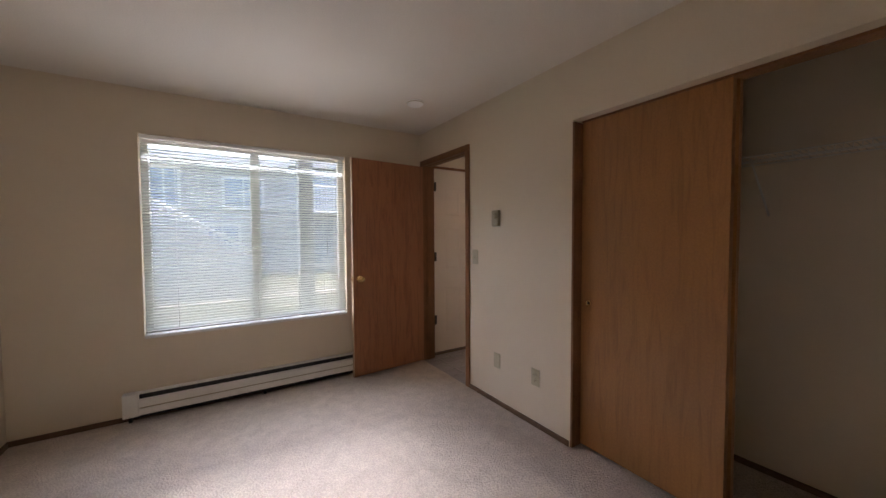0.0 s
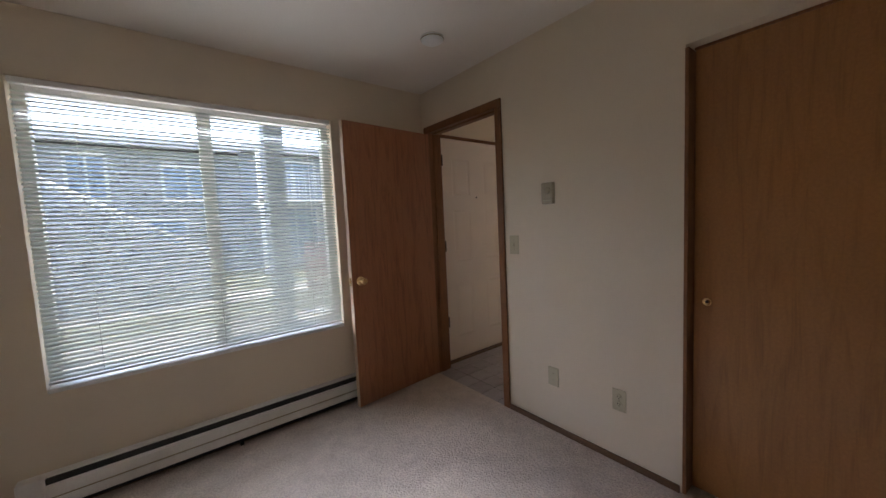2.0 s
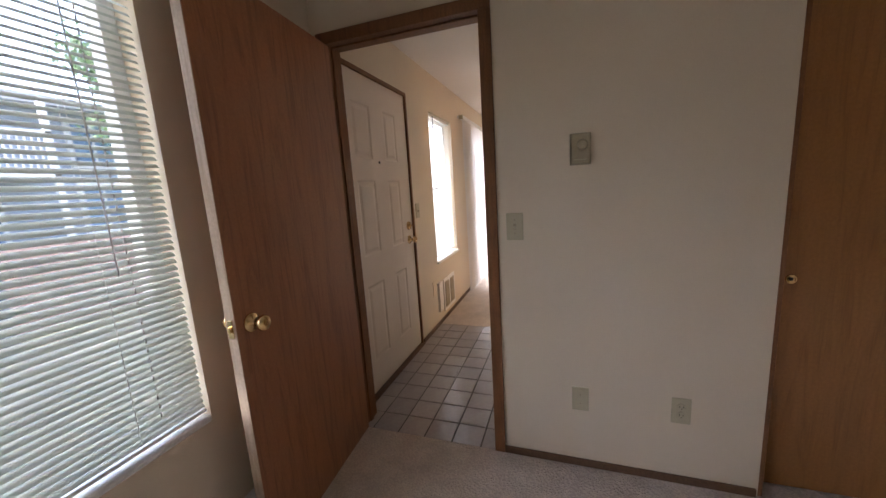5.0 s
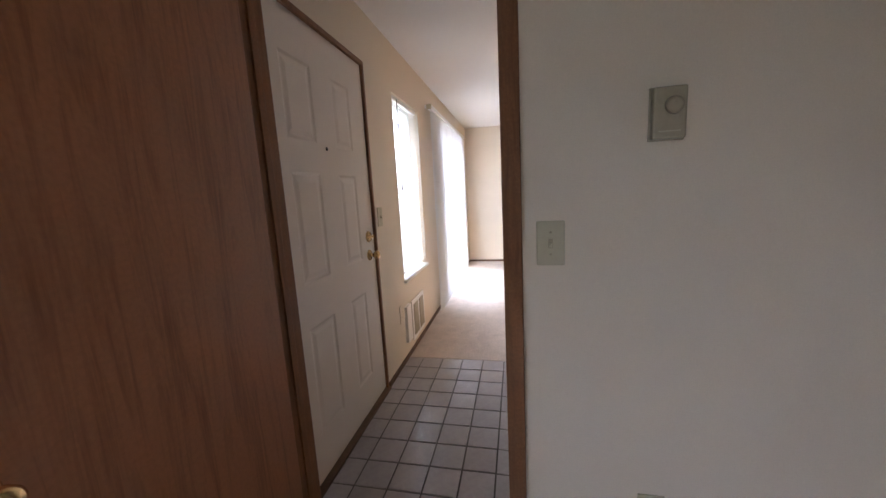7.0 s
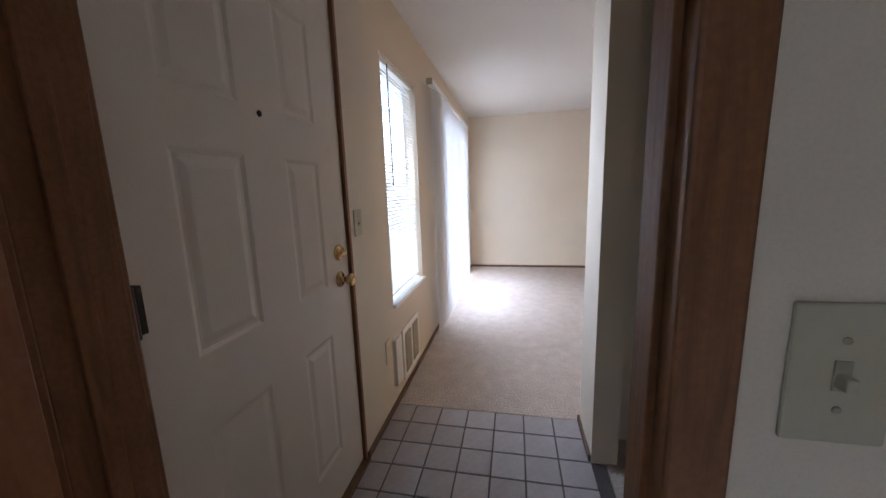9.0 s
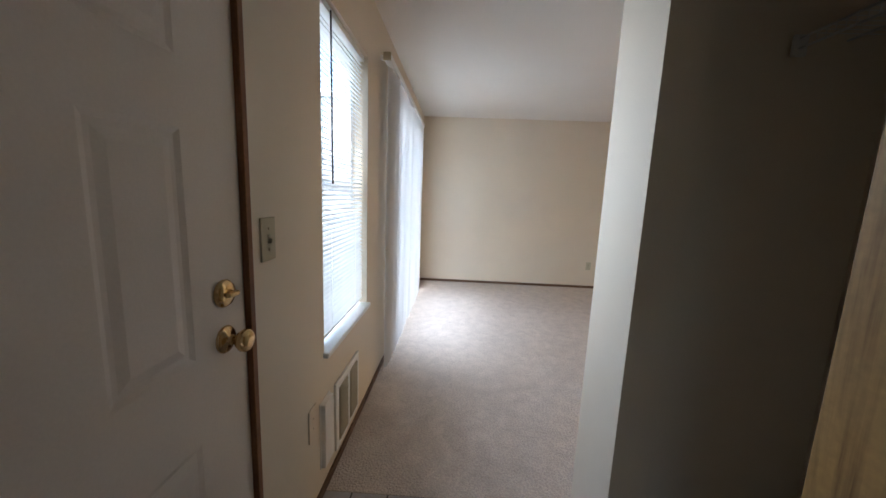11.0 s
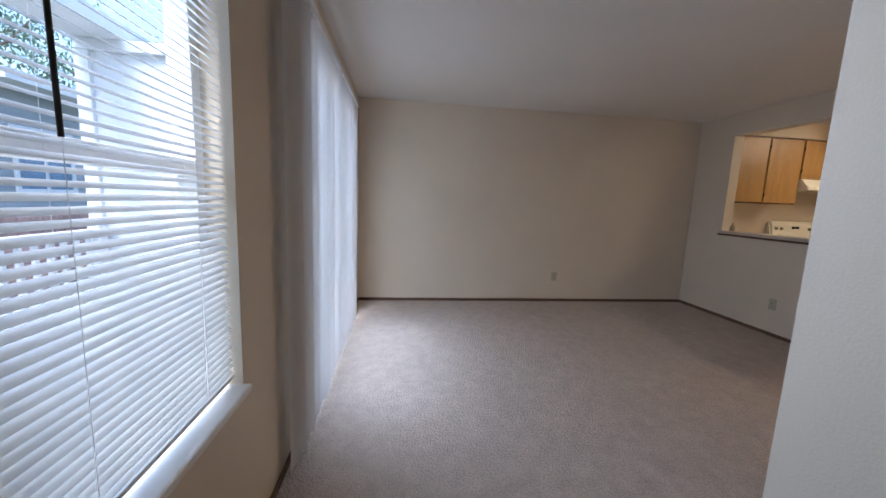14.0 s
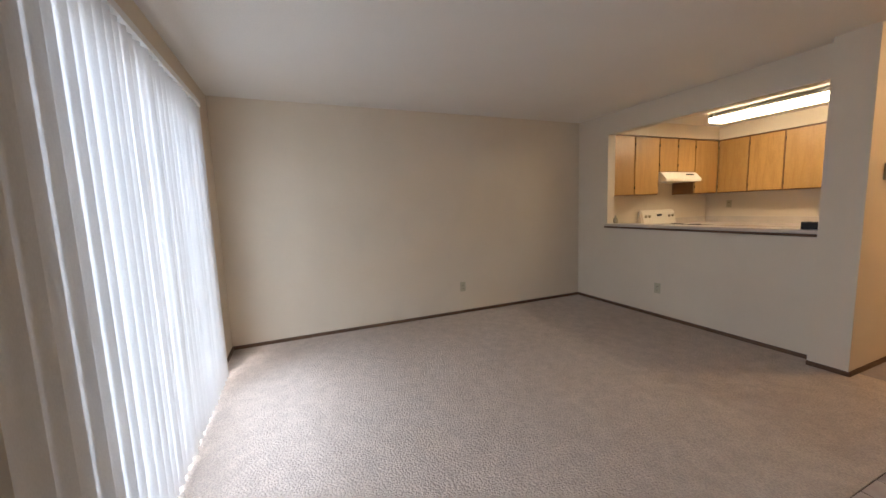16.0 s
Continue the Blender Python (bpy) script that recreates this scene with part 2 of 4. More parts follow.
def box(bm, x0, x1, y0, y1, z0, z1, bevel=0.0, turn=None):
    """A box, its edges rounded by bevel."""
    vs = [bm.verts.new((x, y, z)) for x in (x0, x1) for y in (y0, y1) for z in (z0, z1)]
    fs = [bm.faces.new([vs[i] for i in q]) for q in ((0, 1, 3, 2), (4, 6, 7, 5), (0, 4, 5, 1), (2, 3, 7, 6), (0, 2, 6, 4), (1, 5, 7, 3))]
    if bevel:
        es = list({e for f in fs for e in f.edges})
        out = bmesh.ops.bevel(bm, geom=es, offset=bevel, segments=2, profile=0.5, affect="EDGES")
        vs = list({v for v in out["verts"]} | {v for f in out["faces"] for v in f.verts})
    if turn is not None:
        bmesh.ops.transform(bm, matrix=turn, verts=[v for v in vs if v.is_valid])
    return bm


def boxes(*rows, bevel=0.0):
    bm = bmesh.new()
    for r in rows:
        box(bm, *r, bevel=bevel)
    return bm


def tube(bm, points, radius, sides=8):
    """A round bar along points."""
    rings = []
    for i, p in enumerate(points):
        p = Vector(p)
        a, c = Vector(points[max(i - 1, 0)]), Vector(points[min(i + 1, len(points) - 1)])
        q = (c - a).to_track_quat("Z", "Y")
        r = radius[i] if isinstance(radius, (list, tuple)) else radius
        rings.append([bm.verts.new(p + q @ Vector((r * math.cos(k * math.tau / sides), r * math.sin(k * math.tau / sides), 0))) for k in range(sides)])
    for a, c in zip(rings, rings[1:]):
        for k in range(sides):
            f = bm.faces.new((a[k], a[(k + 1) % sides], c[(k + 1) % sides], c[k]))
            f.smooth = True
    bm.faces.new(rings[0][::-1]), bm.faces.new(rings[-1])
    return bm


def lathe(profile, axis, place, sides=20):
    """A turned body: profile rows of (distance along the axis, radius)."""
    bm = bmesh.new()
    q = Vector(axis).to_track_quat("Z", "Y")
    rings = [[bm.verts.new(Vector(place) + q @ Vector((r * math.cos(k * math.tau / sides), r * math.sin(k * math.tau / sides), h))) for k in range(sides)] for h, r in profile]
    for a, c in zip(rings, rings[1:]):
        for k in range(sides):
            f = bm.faces.new((a[k], a[(k + 1) % sides], c[(k + 1) % sides], c[k]))
            f.smooth = True
    bm.faces.new(rings[0][::-1]), bm.faces.new(rings[-1])
    return bm


def cells(xs, ys, zs, solid):
    """A body of grid cells with faces only where solid meets open, so that openings go through it."""
    bm = bmesh.new()
    made = {}

    def v(i, j, k):
        if (i, j, k) not in made:
            made[i, j, k] = bm.verts.new((xs[i], ys[j], zs[k]))
        return made[i, j, k]

    def full(i, j, k):
        if not (0 <= i < len(xs) - 1 and 0 <= j < len(ys) - 1 and 0 <= k < len(zs) - 1):
            return False
        return solid((xs[i] + xs[i + 1]) / 2, (ys[j] + ys[j + 1]) / 2, (zs[k] + zs[k + 1]) / 2)

    for i in range(len(xs) - 1):
        for j in range(len(ys) - 1):
            for k in range(len(zs) - 1):
                if not full(i, j, k):
                    continue
                for near, q in (((-1, 0, 0), ((0, 0, 0), (0, 0, 1), (0, 1, 1), (0, 1, 0))), ((1, 0, 0), ((1, 0, 0), (1, 1, 0), (1, 1, 1), (1, 0, 1))),
                                ((0, -1, 0), ((0, 0, 0), (1, 0, 0), (1, 0, 1), (0, 0, 1))), ((0, 1, 0), ((0, 1, 0), (0, 1, 1), (1, 1, 1), (1, 1, 0))),
                                ((0, 0, -1), ((0, 0, 0), (0, 1, 0), (1, 1, 0), (1, 0, 0))), ((0, 0, 1), ((0, 0, 1), (1, 0, 1), (1, 1, 1), (0, 1, 1)))):
                    if not full(i + near[0], j + near[1], k + near[2]):
                        bm.faces.new([v(i + a, j + b, k + c) for a, b, c in q])
    return bm


def mesh_of(name, bm, material_):
    bmesh.ops.recalc_face_normals(bm, faces=bm.faces)
    me = bpy.data.meshes.new(name)
    bm.to_mesh(me)
    bm.free()
    me.materials.append(material_)
    return me


def part(name, bm, material_, parent, label=""):
    ob = new(name, bm if isinstance(bm, bpy.types.Mesh) else mesh_of(name, bm, material_))
    ob.parent = parent
    return tagged(ob, label)


def thing(name, place, label, category, group="", kind=""):
    ob = new(name)
    ob.empty_display_size = 0.1
    ob.location = place
    return tagged(ob, label, category, group, kind)


def structure(name, bm, material_, label, category="wall"):
    return tagged(new(name, mesh_of(name, bm, material_)), label, category, "", "structure")


def wall(name, x, y, z, holes, label, material_=None):
    """A wall with openings; holes: rows of (low, high, bottom, top) along its longer side."""
    along_x = x[1] - x[0] > y[1] - y[0]
    cuts = sorted({(x if along_x else y)[0], (x if along_x else y)[1], *(h[0] for h in holes), *(h[1] for h in holes)})
    zs = sorted({z[0], z[1], *(h[2] for h in holes), *(h[3] for h in holes)})

    def solid(px, py, pz):
        a = px if along_x else py
        return not any(h[0] < a < h[1] and h[2] < pz < h[3] for h in holes)

    bm = cells(cuts, list(y), zs, solid) if along_x else cells(list(x), cuts, zs, solid)
    return structure(name, bm, material_ or PAINT, label)


# ---- structure ----
H = 2.385
NORTH = 3.15
EAST = 7.525
wall("wall_north", (-1.02, EAST + 0.12), (NORTH, NORTH + 0.15), (-0.12, H), [(-0.212, 1.282, 0.588, 2.067), (2.222, 3.185, -0.12, 2.08), (3.675, 4.369, 0.608, 2.036), (4.99, 6.83, -0.12, 2.06)], "warm off-white painted outer wall with window openings")
wall("wall_west", (-1.02, -0.90), (-1.87, NORTH), (-0.12, H), [], "warm off-white painted bedroom side wall")
wall("wall_south_bedroom", (-0.90, 2.78), (-1.87, -1.75), (-0.12, H), [], "warm off-white painted bedroom end wall")
wall("wall_bedroom_hall", (2.08, 2.20), (-1.75, NORTH), (-0.12, H), [(2.284, 3.083, -0.12, 2.068), (-0.40, 1.225, -0.12, 2.012)], "warm off-white painted wall with a doorway and closet opening")
wall("wall_closet_back", (2.78, 2.90), (-1.87, 1.235), (-0.12, H), [], "off-white painted closet back wall")
wall("wall_closet_between", (2.20, 3.52), (1.235, 1.30), (-0.12, H), [], "off-white painted wall between two closets")
wall("wall_hall_closet", (2.20, 3.635), (1.97, 2.085), (-0.12, H), [(2.32, 3.335, -0.12, 2.03)], "off-white painted hall wall with a closet opening")
wall("wall_living_west", (3.52, 3.635), (-3.98, 1.97), (-0.12, H), [], "off-white painted living room side wall")
wall("wall_east", (EAST, EAST + 0.12), (-4.11, NORTH), (-0.12, H), [], "warm off-white painted living room end wall")
wall("wall_pass_through", (5.0, EAST), (-1.31, -1.19), (-0.12, H), [(5.0, 7.03, 0.985, 2.135)], "off-white painted half wall with a kitchen opening")
wall("column_kitchen", (4.775, 5.0), (-1.31, -1.07), (-0.12, H), [], "off-white painted wall end beside the kitchen opening")
wall("wall_kitchen_west", (4.775, 4.895), (-3.98, -1.31), (-0.12, H), [], "off-white painted kitchen side wall")
wall("wall_south", (3.52, EAST), (-4.11, -3.98), (-0.12, H), [], "off-white painted kitchen end wall")
structure("ceiling", boxes((-1.02, EAST + 0.12, -4.11, NORTH + 0.15, H, H + 0.2)), CEIL, "textured off-white painted ceiling", "ceiling")
structure("floor", boxes((-1.02, EAST + 0.12, -4.11, NORTH + 0.15, -0.2, -0.121)), CONCRETE, "concrete floor slab under carpet and tile", "floor")


def carpet(name, x0, x1, y0, y1, label, notch=None):
    """Carpet with a slightly uneven top."""
    bm = bmesh.new()
    nx, ny = max(2, int((x1 - x0) / 0.08)), max(2, int((y1 - y0) / 0.08))
    xs_, ys_ = [x0 + (x1 - x0) * i / nx for i in range(nx + 1)], [y0 + (y1 - y0) * j / ny for j in range(ny + 1)]
    if notch:
        xs_, ys_ = sorted({*xs_, notch[0]}), sorted({*ys_, notch[1]})
    top = [[bm.verts.new((x, y, 0.0015 * noise.noise(Vector((x * 2.5, y * 2.5, 0))))) for y in ys_] for x in xs_]
    for i in range(len(xs_) - 1):
        for j in range(len(ys_) - 1):
            if notch and xs_[i] < notch[0] - 0.001 and ys_[j] < notch[1] - 0.001:
                continue
            bm.faces.new((top[i][j], top[i + 1][j], top[i + 1][j + 1], top[i][j + 1])).smooth = True
    rim = [e for e in bm.edges if e.is_boundary]
    for e in rim:
        e.smooth = False
    low = bmesh.ops.extrude_edge_only(bm, edges=rim)
    for v in low["geom"]:
        if isinstance(v, bmesh.types.BMVert):
            v.co.z = -0.12
        elif isinstance(v, bmesh.types.BMFace):
            v.smooth = False
    bmesh.ops.delete(bm, geom=[v for v in bm.verts if not v.link_faces], context="VERTS")
    return structure(name, bm, CARPET, label, "floor")


carpet("carpet_bedroom", -0.90, 2.072, -1.75, NORTH, "worn beige cut pile bedroom carpet")
carpet("carpet_closet", 2.0725, 2.78, -1.75, 1.235, "worn beige closet carpet")
carpet("carpet_living", 3.648, EAST, -1.19, NORTH, "worn beige cut pile living room carpet", (4.28, 0.45))
structure("floor_kitchen", boxes((3.635, EAST, -3.98, -1.31, -0.12, -0.003), (3.635, 4.775, -1.3099, -1.19, -0.12, -0.003)), TILE, "pale kitchen floor", "floor")
carpet("carpet_hall_closet", 2.20, 3.52, 1.30, 2.02, "worn beige carpet inside the hall closet")

# ---- trim ----


def base(name, x0, x1, y0, y1, label="thin dark brown baseboard strip"):
    bm = boxes((x0, x1, y0, y1, -0.004, 0.034), bevel=0.003)
    return structure(name, bm, BASE, label, "baseboard")


base("baseboard_1", -0.90, 2.08, NORTH - 0.012, NORTH)
base("baseboard_2", -0.90, -0.888, -1.75, NORTH - 0.013)
base("baseboard_3", 2.068, 2.08, 1.235, 2.261)
base("baseboard_4", 3.19, 4.985, NORTH - 0.012, NORTH)
base("baseboard_5", 6.835, EAST, NORTH - 0.012, NORTH)
base("baseboard_6", EAST - 0.012, EAST, -1.19, NORTH - 0.013)
base("baseboard_7", 5.0, EAST - 0.013, -1.19, -1.178)
base("baseboard_8", 4.763, 5.0, -1.07, -1.058)
base("baseboard_9", 4.763, 4.775, -3.98, -1.07)
base("baseboard_10", 3.340, 3.635, 2.085, 2.097)
base("baseboard_11", 3.635, 3.647, -3.98, 2.097)
base("baseboard_12", 2.768, 2.78, -1.75, 1.235)
base("baseboard_13", 2.20, 2.212, 2.085, 2.261)

# ---- doors ----


def casing(name, face, out, low, high, top, width, depth, label):
    """Door trim on a wall that runs along y: two uprights and a head, as one frame thing."""
    t = thing(name, (face, (low + high) / 2, 0), label, "door frame", "", "structure")
    inv = Matrix.Translation(-t.location)
    x0, x1 = sorted((face, face + out * depth))
    for r in ((x0, x1, low - width, low, 0.0, top), (x0, x1, high, high + width, 0.0, top)):
        bm = boxes(r, bevel=0.004)
        bm.transform(inv)
        part("upright", bm, TRIM, t)
    bm = boxes((x0, x1, low - width, high + width, top, top + width), bevel=0.004)
    bm.transform(inv)
    part("head", bm, TRIM, t)
    return t


casing("door_frame_bedroom", 2.08, -1, 2.312, 3.061, 2.046, 0.052, 0.016, "brown stained wooden door casing on the bedroom side")
casing("door_frame_hall", 2.20, 1, 2.294, 3.074, 2.056, 0.050, 0.014, "brown stained wooden door casing on the hall side")
jamb = thing("door_jamb", (2.14, 2.69, 0), "brown stained wooden door jamb with a stop strip", "door frame", "", "structure")
for rows in (((2.0802, 2.1998, 2.2842, 2.301, 0.0, 2.051), (2.12, 2.15, 2.301, 2.310, 0.0, 2.042)),
             ((2.0802, 2.1998, 3.066, 3.0828, 0.0, 2.051), (2.12, 2.15, 3.058, 3.066, 0.0, 2.042)),
             ((2.0802, 2.1998, 2.2842, 3.0828, 2.051, 2.0678), (2.12, 2.15, 2.301, 3.066, 2.042, 2.051))):
    bm = boxes(*rows, bevel=0.002)
    bm.transform(Matrix.Translation((-2.14, -2.69, 0)))
    part("jamb_side", bm, TRIM, jamb)
bm = boxes((2.085, 2.115, 2.3012, 2.3035, 0.86, 0.97), bevel=0.0008)
bm.transform(Matrix.Translation((-2.14, -2.69, 0)))
part("strike_plate", bm, BRASS, jamb, "small brass strike plate")


def knob(bm_parent, place, axis, label="polished brass door knob"):
    prof = ((0.0, 0.033), (0.004, 0.034), (0.009, 0.030), (0.012, 0.013), (0.030, 0.011), (0.036, 0.020), (0.046, 0.027), (0.056, 0.027), (0.063, 0.021), (0.066, 0.008))
    return part("knob", lathe(prof, axis, place), BRASS, bm_parent, label)


# bedroom door, standing open against the window wall
HINGE = Vector((2.060, 3.036, 0))
FREE = Vector((1.289, 2.972, 0))
swing = math.atan2(FREE.y - HINGE.y, FREE.x - HINGE.x)
wide = (FREE - HINGE).length
door = thing("door_bedroom", HINGE, "reddish-brown stained flush wooden door standing open", "door", "", "structure")
door.rotation_euler = (0, 0, swing)
part("leaf", boxes((0.004, wide, -0.036, 0.0, 0.018, 2.03), bevel=0.002), OAK, door)
part("edge_strip", boxes((wide, wide + 0.003, -0.0355, -0.0005, 0.018, 2.03)), EDGE, door, "paler bare wooden door edge")
knob(door, (wide - 0.062, 0.0, 0.925), (0, 1, 0))
knob(door, (wide - 0.065, -0.036, 0.925), (0, -1, 0))
part("latch", boxes((wide + 0.003, wide + 0.0055, -0.028, -0.008, 0.895, 0.955), (wide + 0.005, wide + 0.014, -0.023, -0.012, 0.915, 0.935), bevel=0.001), BRASS, door, "brass latch plate")
for z in (0.25, 1.06, 1.82):
    h = tube(boxes((-0.022, 0.004, -0.036, -0.034, z - 0.045, z + 0.045)), [(-0.010, -0.040, z - 0.047), (-0.010, -0.040, z + 0.047)], 0.0065)
    part("hinge", h, BRONZE, door, "dark bronze hinge")

# front door
fd = thing("door_front", (2.72, NORTH, 0), "cream painted six panel front door, closed, in a brown frame", "door", "", "structure")
X0, X1, ZT = 2.246, 3.164, 2.054
PX = [(2.395, 2.615), (2.795, 2.985)]
PZ = [(0.22, 0.735), (0.93, 1.41), (1.545, 1.88)]
xs = sorted({X0, X1, *(v for p in PX for v in p)})
zs = sorted({0.02, ZT, *(v for p in PZ for v in p)})
bm = bmesh.new()
grid = [[bm.verts.new((x - 2.72, 0.012, z)) for z in zs] for x in xs]
panels = []
for i in range(len(xs) - 1):
    for k in range(len(zs) - 1):
        f = bm.faces.new((grid[i][k], grid[i + 1][k], grid[i + 1][k + 1], grid[i][k + 1]))
        if any(a <= xs[i] < b for a, b in PX) and any(a <= zs[k] < b for a, b in PZ):
            panels.append(f)
bmesh.ops.recalc_face_normals(bm, faces=bm.faces)
for f in bm.faces:
    if f.normal.y > 0:
        f.normal_flip()
for depth, inset in ((-0.0045, 0.012), (0.0, 0.010), (0.004, 0.020)):
    bmesh.ops.inset_individual(bm, faces=panels, thickness=inset, depth=depth, use_even_offset=True)
rim = [e for e in bm.edges if e.is_boundary]
ext = bmesh.ops.extrude_edge_only(bm, edges=rim)
for v in ext["geom"]:
    if isinstance(v, bmesh.types.BMVert):
        v.co.y = 0.055
box(bm, X0 - 2.72, X1 - 2.72, 0.050, 0.056, 0.02, ZT)
part("leaf", bm, DOORWHITE, fd)
for r in ((2.222, 2.246, -0.005, 0.15, 0.0, 2.054), (3.164, 3.185, -0.005, 0.15, 0.0, 2.054), (2.222, 3.185, -0.005, 0.15, 2.054, 2.08)):
    bm = boxes((r[0] - 2.72, r[1] - 2.72, r[2], r[3], r[4], r[5]), bevel=0.002)
    part("frame_side", bm, TRIM, fd, "brown stained door frame")
part("threshold", boxes((2.222 - 2.72, 3.185 - 2.72, -0.02, 0.15, -0.003, 0.014), bevel=0.003), BASE, fd, "dark metal threshold")
knob(fd, (3.080 - 2.72, 0.012, 0.94), (0, -1, 0))
dead = part("deadbolt", lathe(((0, 0.033), (0.006, 0.034), (0.014, 0.028), (0.017, 0.012)), (0, -1, 0), (3.082 - 2.72, 0.012, 1.053)), BRASS, fd, "brass deadbolt")
part("thumb_turn", boxes((3.082 - 2.72 - 0.018, 3.082 - 2.72 + 0.018, -0.020, -0.005, 1.047, 1.059), bevel=0.003), BRASS, dead)
for z in (0.39, 1.09, 1.855):
    h = tube(boxes((-0.478, -0.440, -0.008, 0.0145, z - 0.048, z + 0.048), bevel=0.0008), [(-0.4715, -0.014, z - 0.050), (-0.4715, -0.014, z + 0.050)], 0.011, 10)
    part("hinge", h, BRONZE, fd, "dark bronze hinge")
part("peephole", lathe(((0, 0.009), (0.003, 0.009), (0.0035, 0.004)), (0, -1, 0), (2.695 - 2.72, 0.012, 1.53)), BRONZE, fd, "small dark peephole")


def finger_pull(parent, place, axis):
    pull = part("finger_pull", lathe(((0.0, 0.019), (0.004, 0.0185), (0.006, 0.016), (0.004, 0.013), (0.0016, 0.0115), (0.0014, 0.003)), axis, place), BRASS, parent, "round brass finger pull")
    # Dark raised disc gives the pull's hollow its shade by colour.
    part("cup", lathe(((0.0, 0.0070), (0.0022, 0.0070), (0.0024, 0.002)), axis, place), BRONZE, pull, "dark disc for the shaded hollow of the pull")


# bedroom closet sliding doors
for name, x, low, high in (("sliding_door", 2.150, 0.462, 1.208), ("sliding_door", 2.195, 0.452, 1.192)):
    d = thing(name, (x, (low + high) / 2, 0.012), "stained oak veneer sliding closet door pushed to one side", "closet door", "bedroom closet doors")
    half = (high - low) / 2
    part("panel", boxes((0.0, 0.035, -half, half, 0.0, 1.988), bevel=0.002), OAKY, d)
    if x < 2.17:
        finger_pull(d, (0.0, half - 0.050, 0.894), (-1, 0, 0))
tr = thing("closet_trim", (2.14, 0.4, 0), "brown stained closet jambs and head track", "trim", "", "structure")
for r in ((2.078, 2.235, 1.212, 1.227, 0.0, 2.0), (2.078, 2.235, -0.402, -0.387, 0.0, 2.0), (2.146, 2.235, -0.387, 1.212, 2.0, 2.0118)):
    part("jamb_side", boxes((r[0] - 2.14, r[1] - 2.14, r[2] - 0.4, r[3] - 0.4, r[4], r[5]), bevel=0.002), TRIM, tr)


def wire_shelf(name, x0, x1, y0, y1, z, long_x, label):
    """A ventilated shelf: long rods at the rims, many cross wires, and a lowered front lip."""
    t = thing(name, (x0, y0, z), label, "shelf")
    w, d = x1 - x0, y1 - y0
    cross = bmesh.new()
    if long_x:
        for y, dz in ((0.0, 0), (d * 0.5, 0), (d, 0), (d, -0.03)):
            part("rod", tube(bmesh.new(), [(0, y, dz), (w, y, dz)], 0.0035, 6), WIRE, t)
        for i in range(int(w / 0.026)):
            tube(cross, [(0.01 + i * 0.026, 0, 0.004), (0.01 + i * 0.026, d, 0.004), (0.01 + i * 0.026, d + 0.002, -0.03)], 0.0016, 4)
    else:
        for x, dz in ((w, 0), (w * 0.5, 0), (0.0, 0), (0.0, -0.03)):
            part("rod", tube(bmesh.new(), [(x, 0, dz), (x, d, dz)], 0.0035, 6), WIRE, t)
        for i in range(int(d / 0.026)):
            tube(cross, [(w, 0.01 + i * 0.026, 0.004), (0, 0.01 + i * 0.026, 0.004), (-0.002, 0.01 + i * 0.026, -0.03)], 0.0016, 4)
    tagged(part("wire_grating", cross, WIRE, t), kind="stuff")
    return t


sh = wire_shelf("wire_shelf", 2.215, 3.512, 1.305, 1.60, 1.815, True, "white coated wire shelf in the dark hall closet")
sh2 = wire_shelf("wire_shelf", 2.475, 2.775, -1.72, 1.32, 1.70, False, "white coated wire shelf in the bedroom closet")
part("bracket", tube(bmesh.new(), [(0.02, 2.22, -0.01), (0.298, 2.22, -0.28)], 0.005, 6), WIRE, sh2, "diagonal white shelf bracket")
part("bracket", tube(bmesh.new(), [(0.85, 0.28, -0.01), (0.85, 0.005, -0.28)], 0.005, 6), WIRE, sh)
part("end_clip", boxes((1.285, 1.299, 0.27, 0.31, -0.05, 0.012), bevel=0.003), WIRE, sh)

# hall closet sliding door, pushed to the bedroom side
d = thing("sliding_door", (2.50, 2.065, 0.012), "light oak sliding door half closing the hall closet", "closet door", "hall closet doors")
part("panel", boxes((-0.175, 0.278, -0.004, 0.030, 0.0, 2.0), bevel=0.002), PALEOAK, d)
tr = thing("closet_trim", (2.83, 2.0, 0), "off-white closet head track", "trim", "", "structure")
part("track", boxes((-0.505, 0.50, -0.02, 0.08, 2.014, 2.0285)), PAINT, tr)

# ---- windows ----


def sill_board(parent, x0, x1, y0, y1, z):
    part("window_sill", boxes((x0, x1, y0, y1, z - 0.004, z + 0.022), bevel=0.008), WHITE, parent)


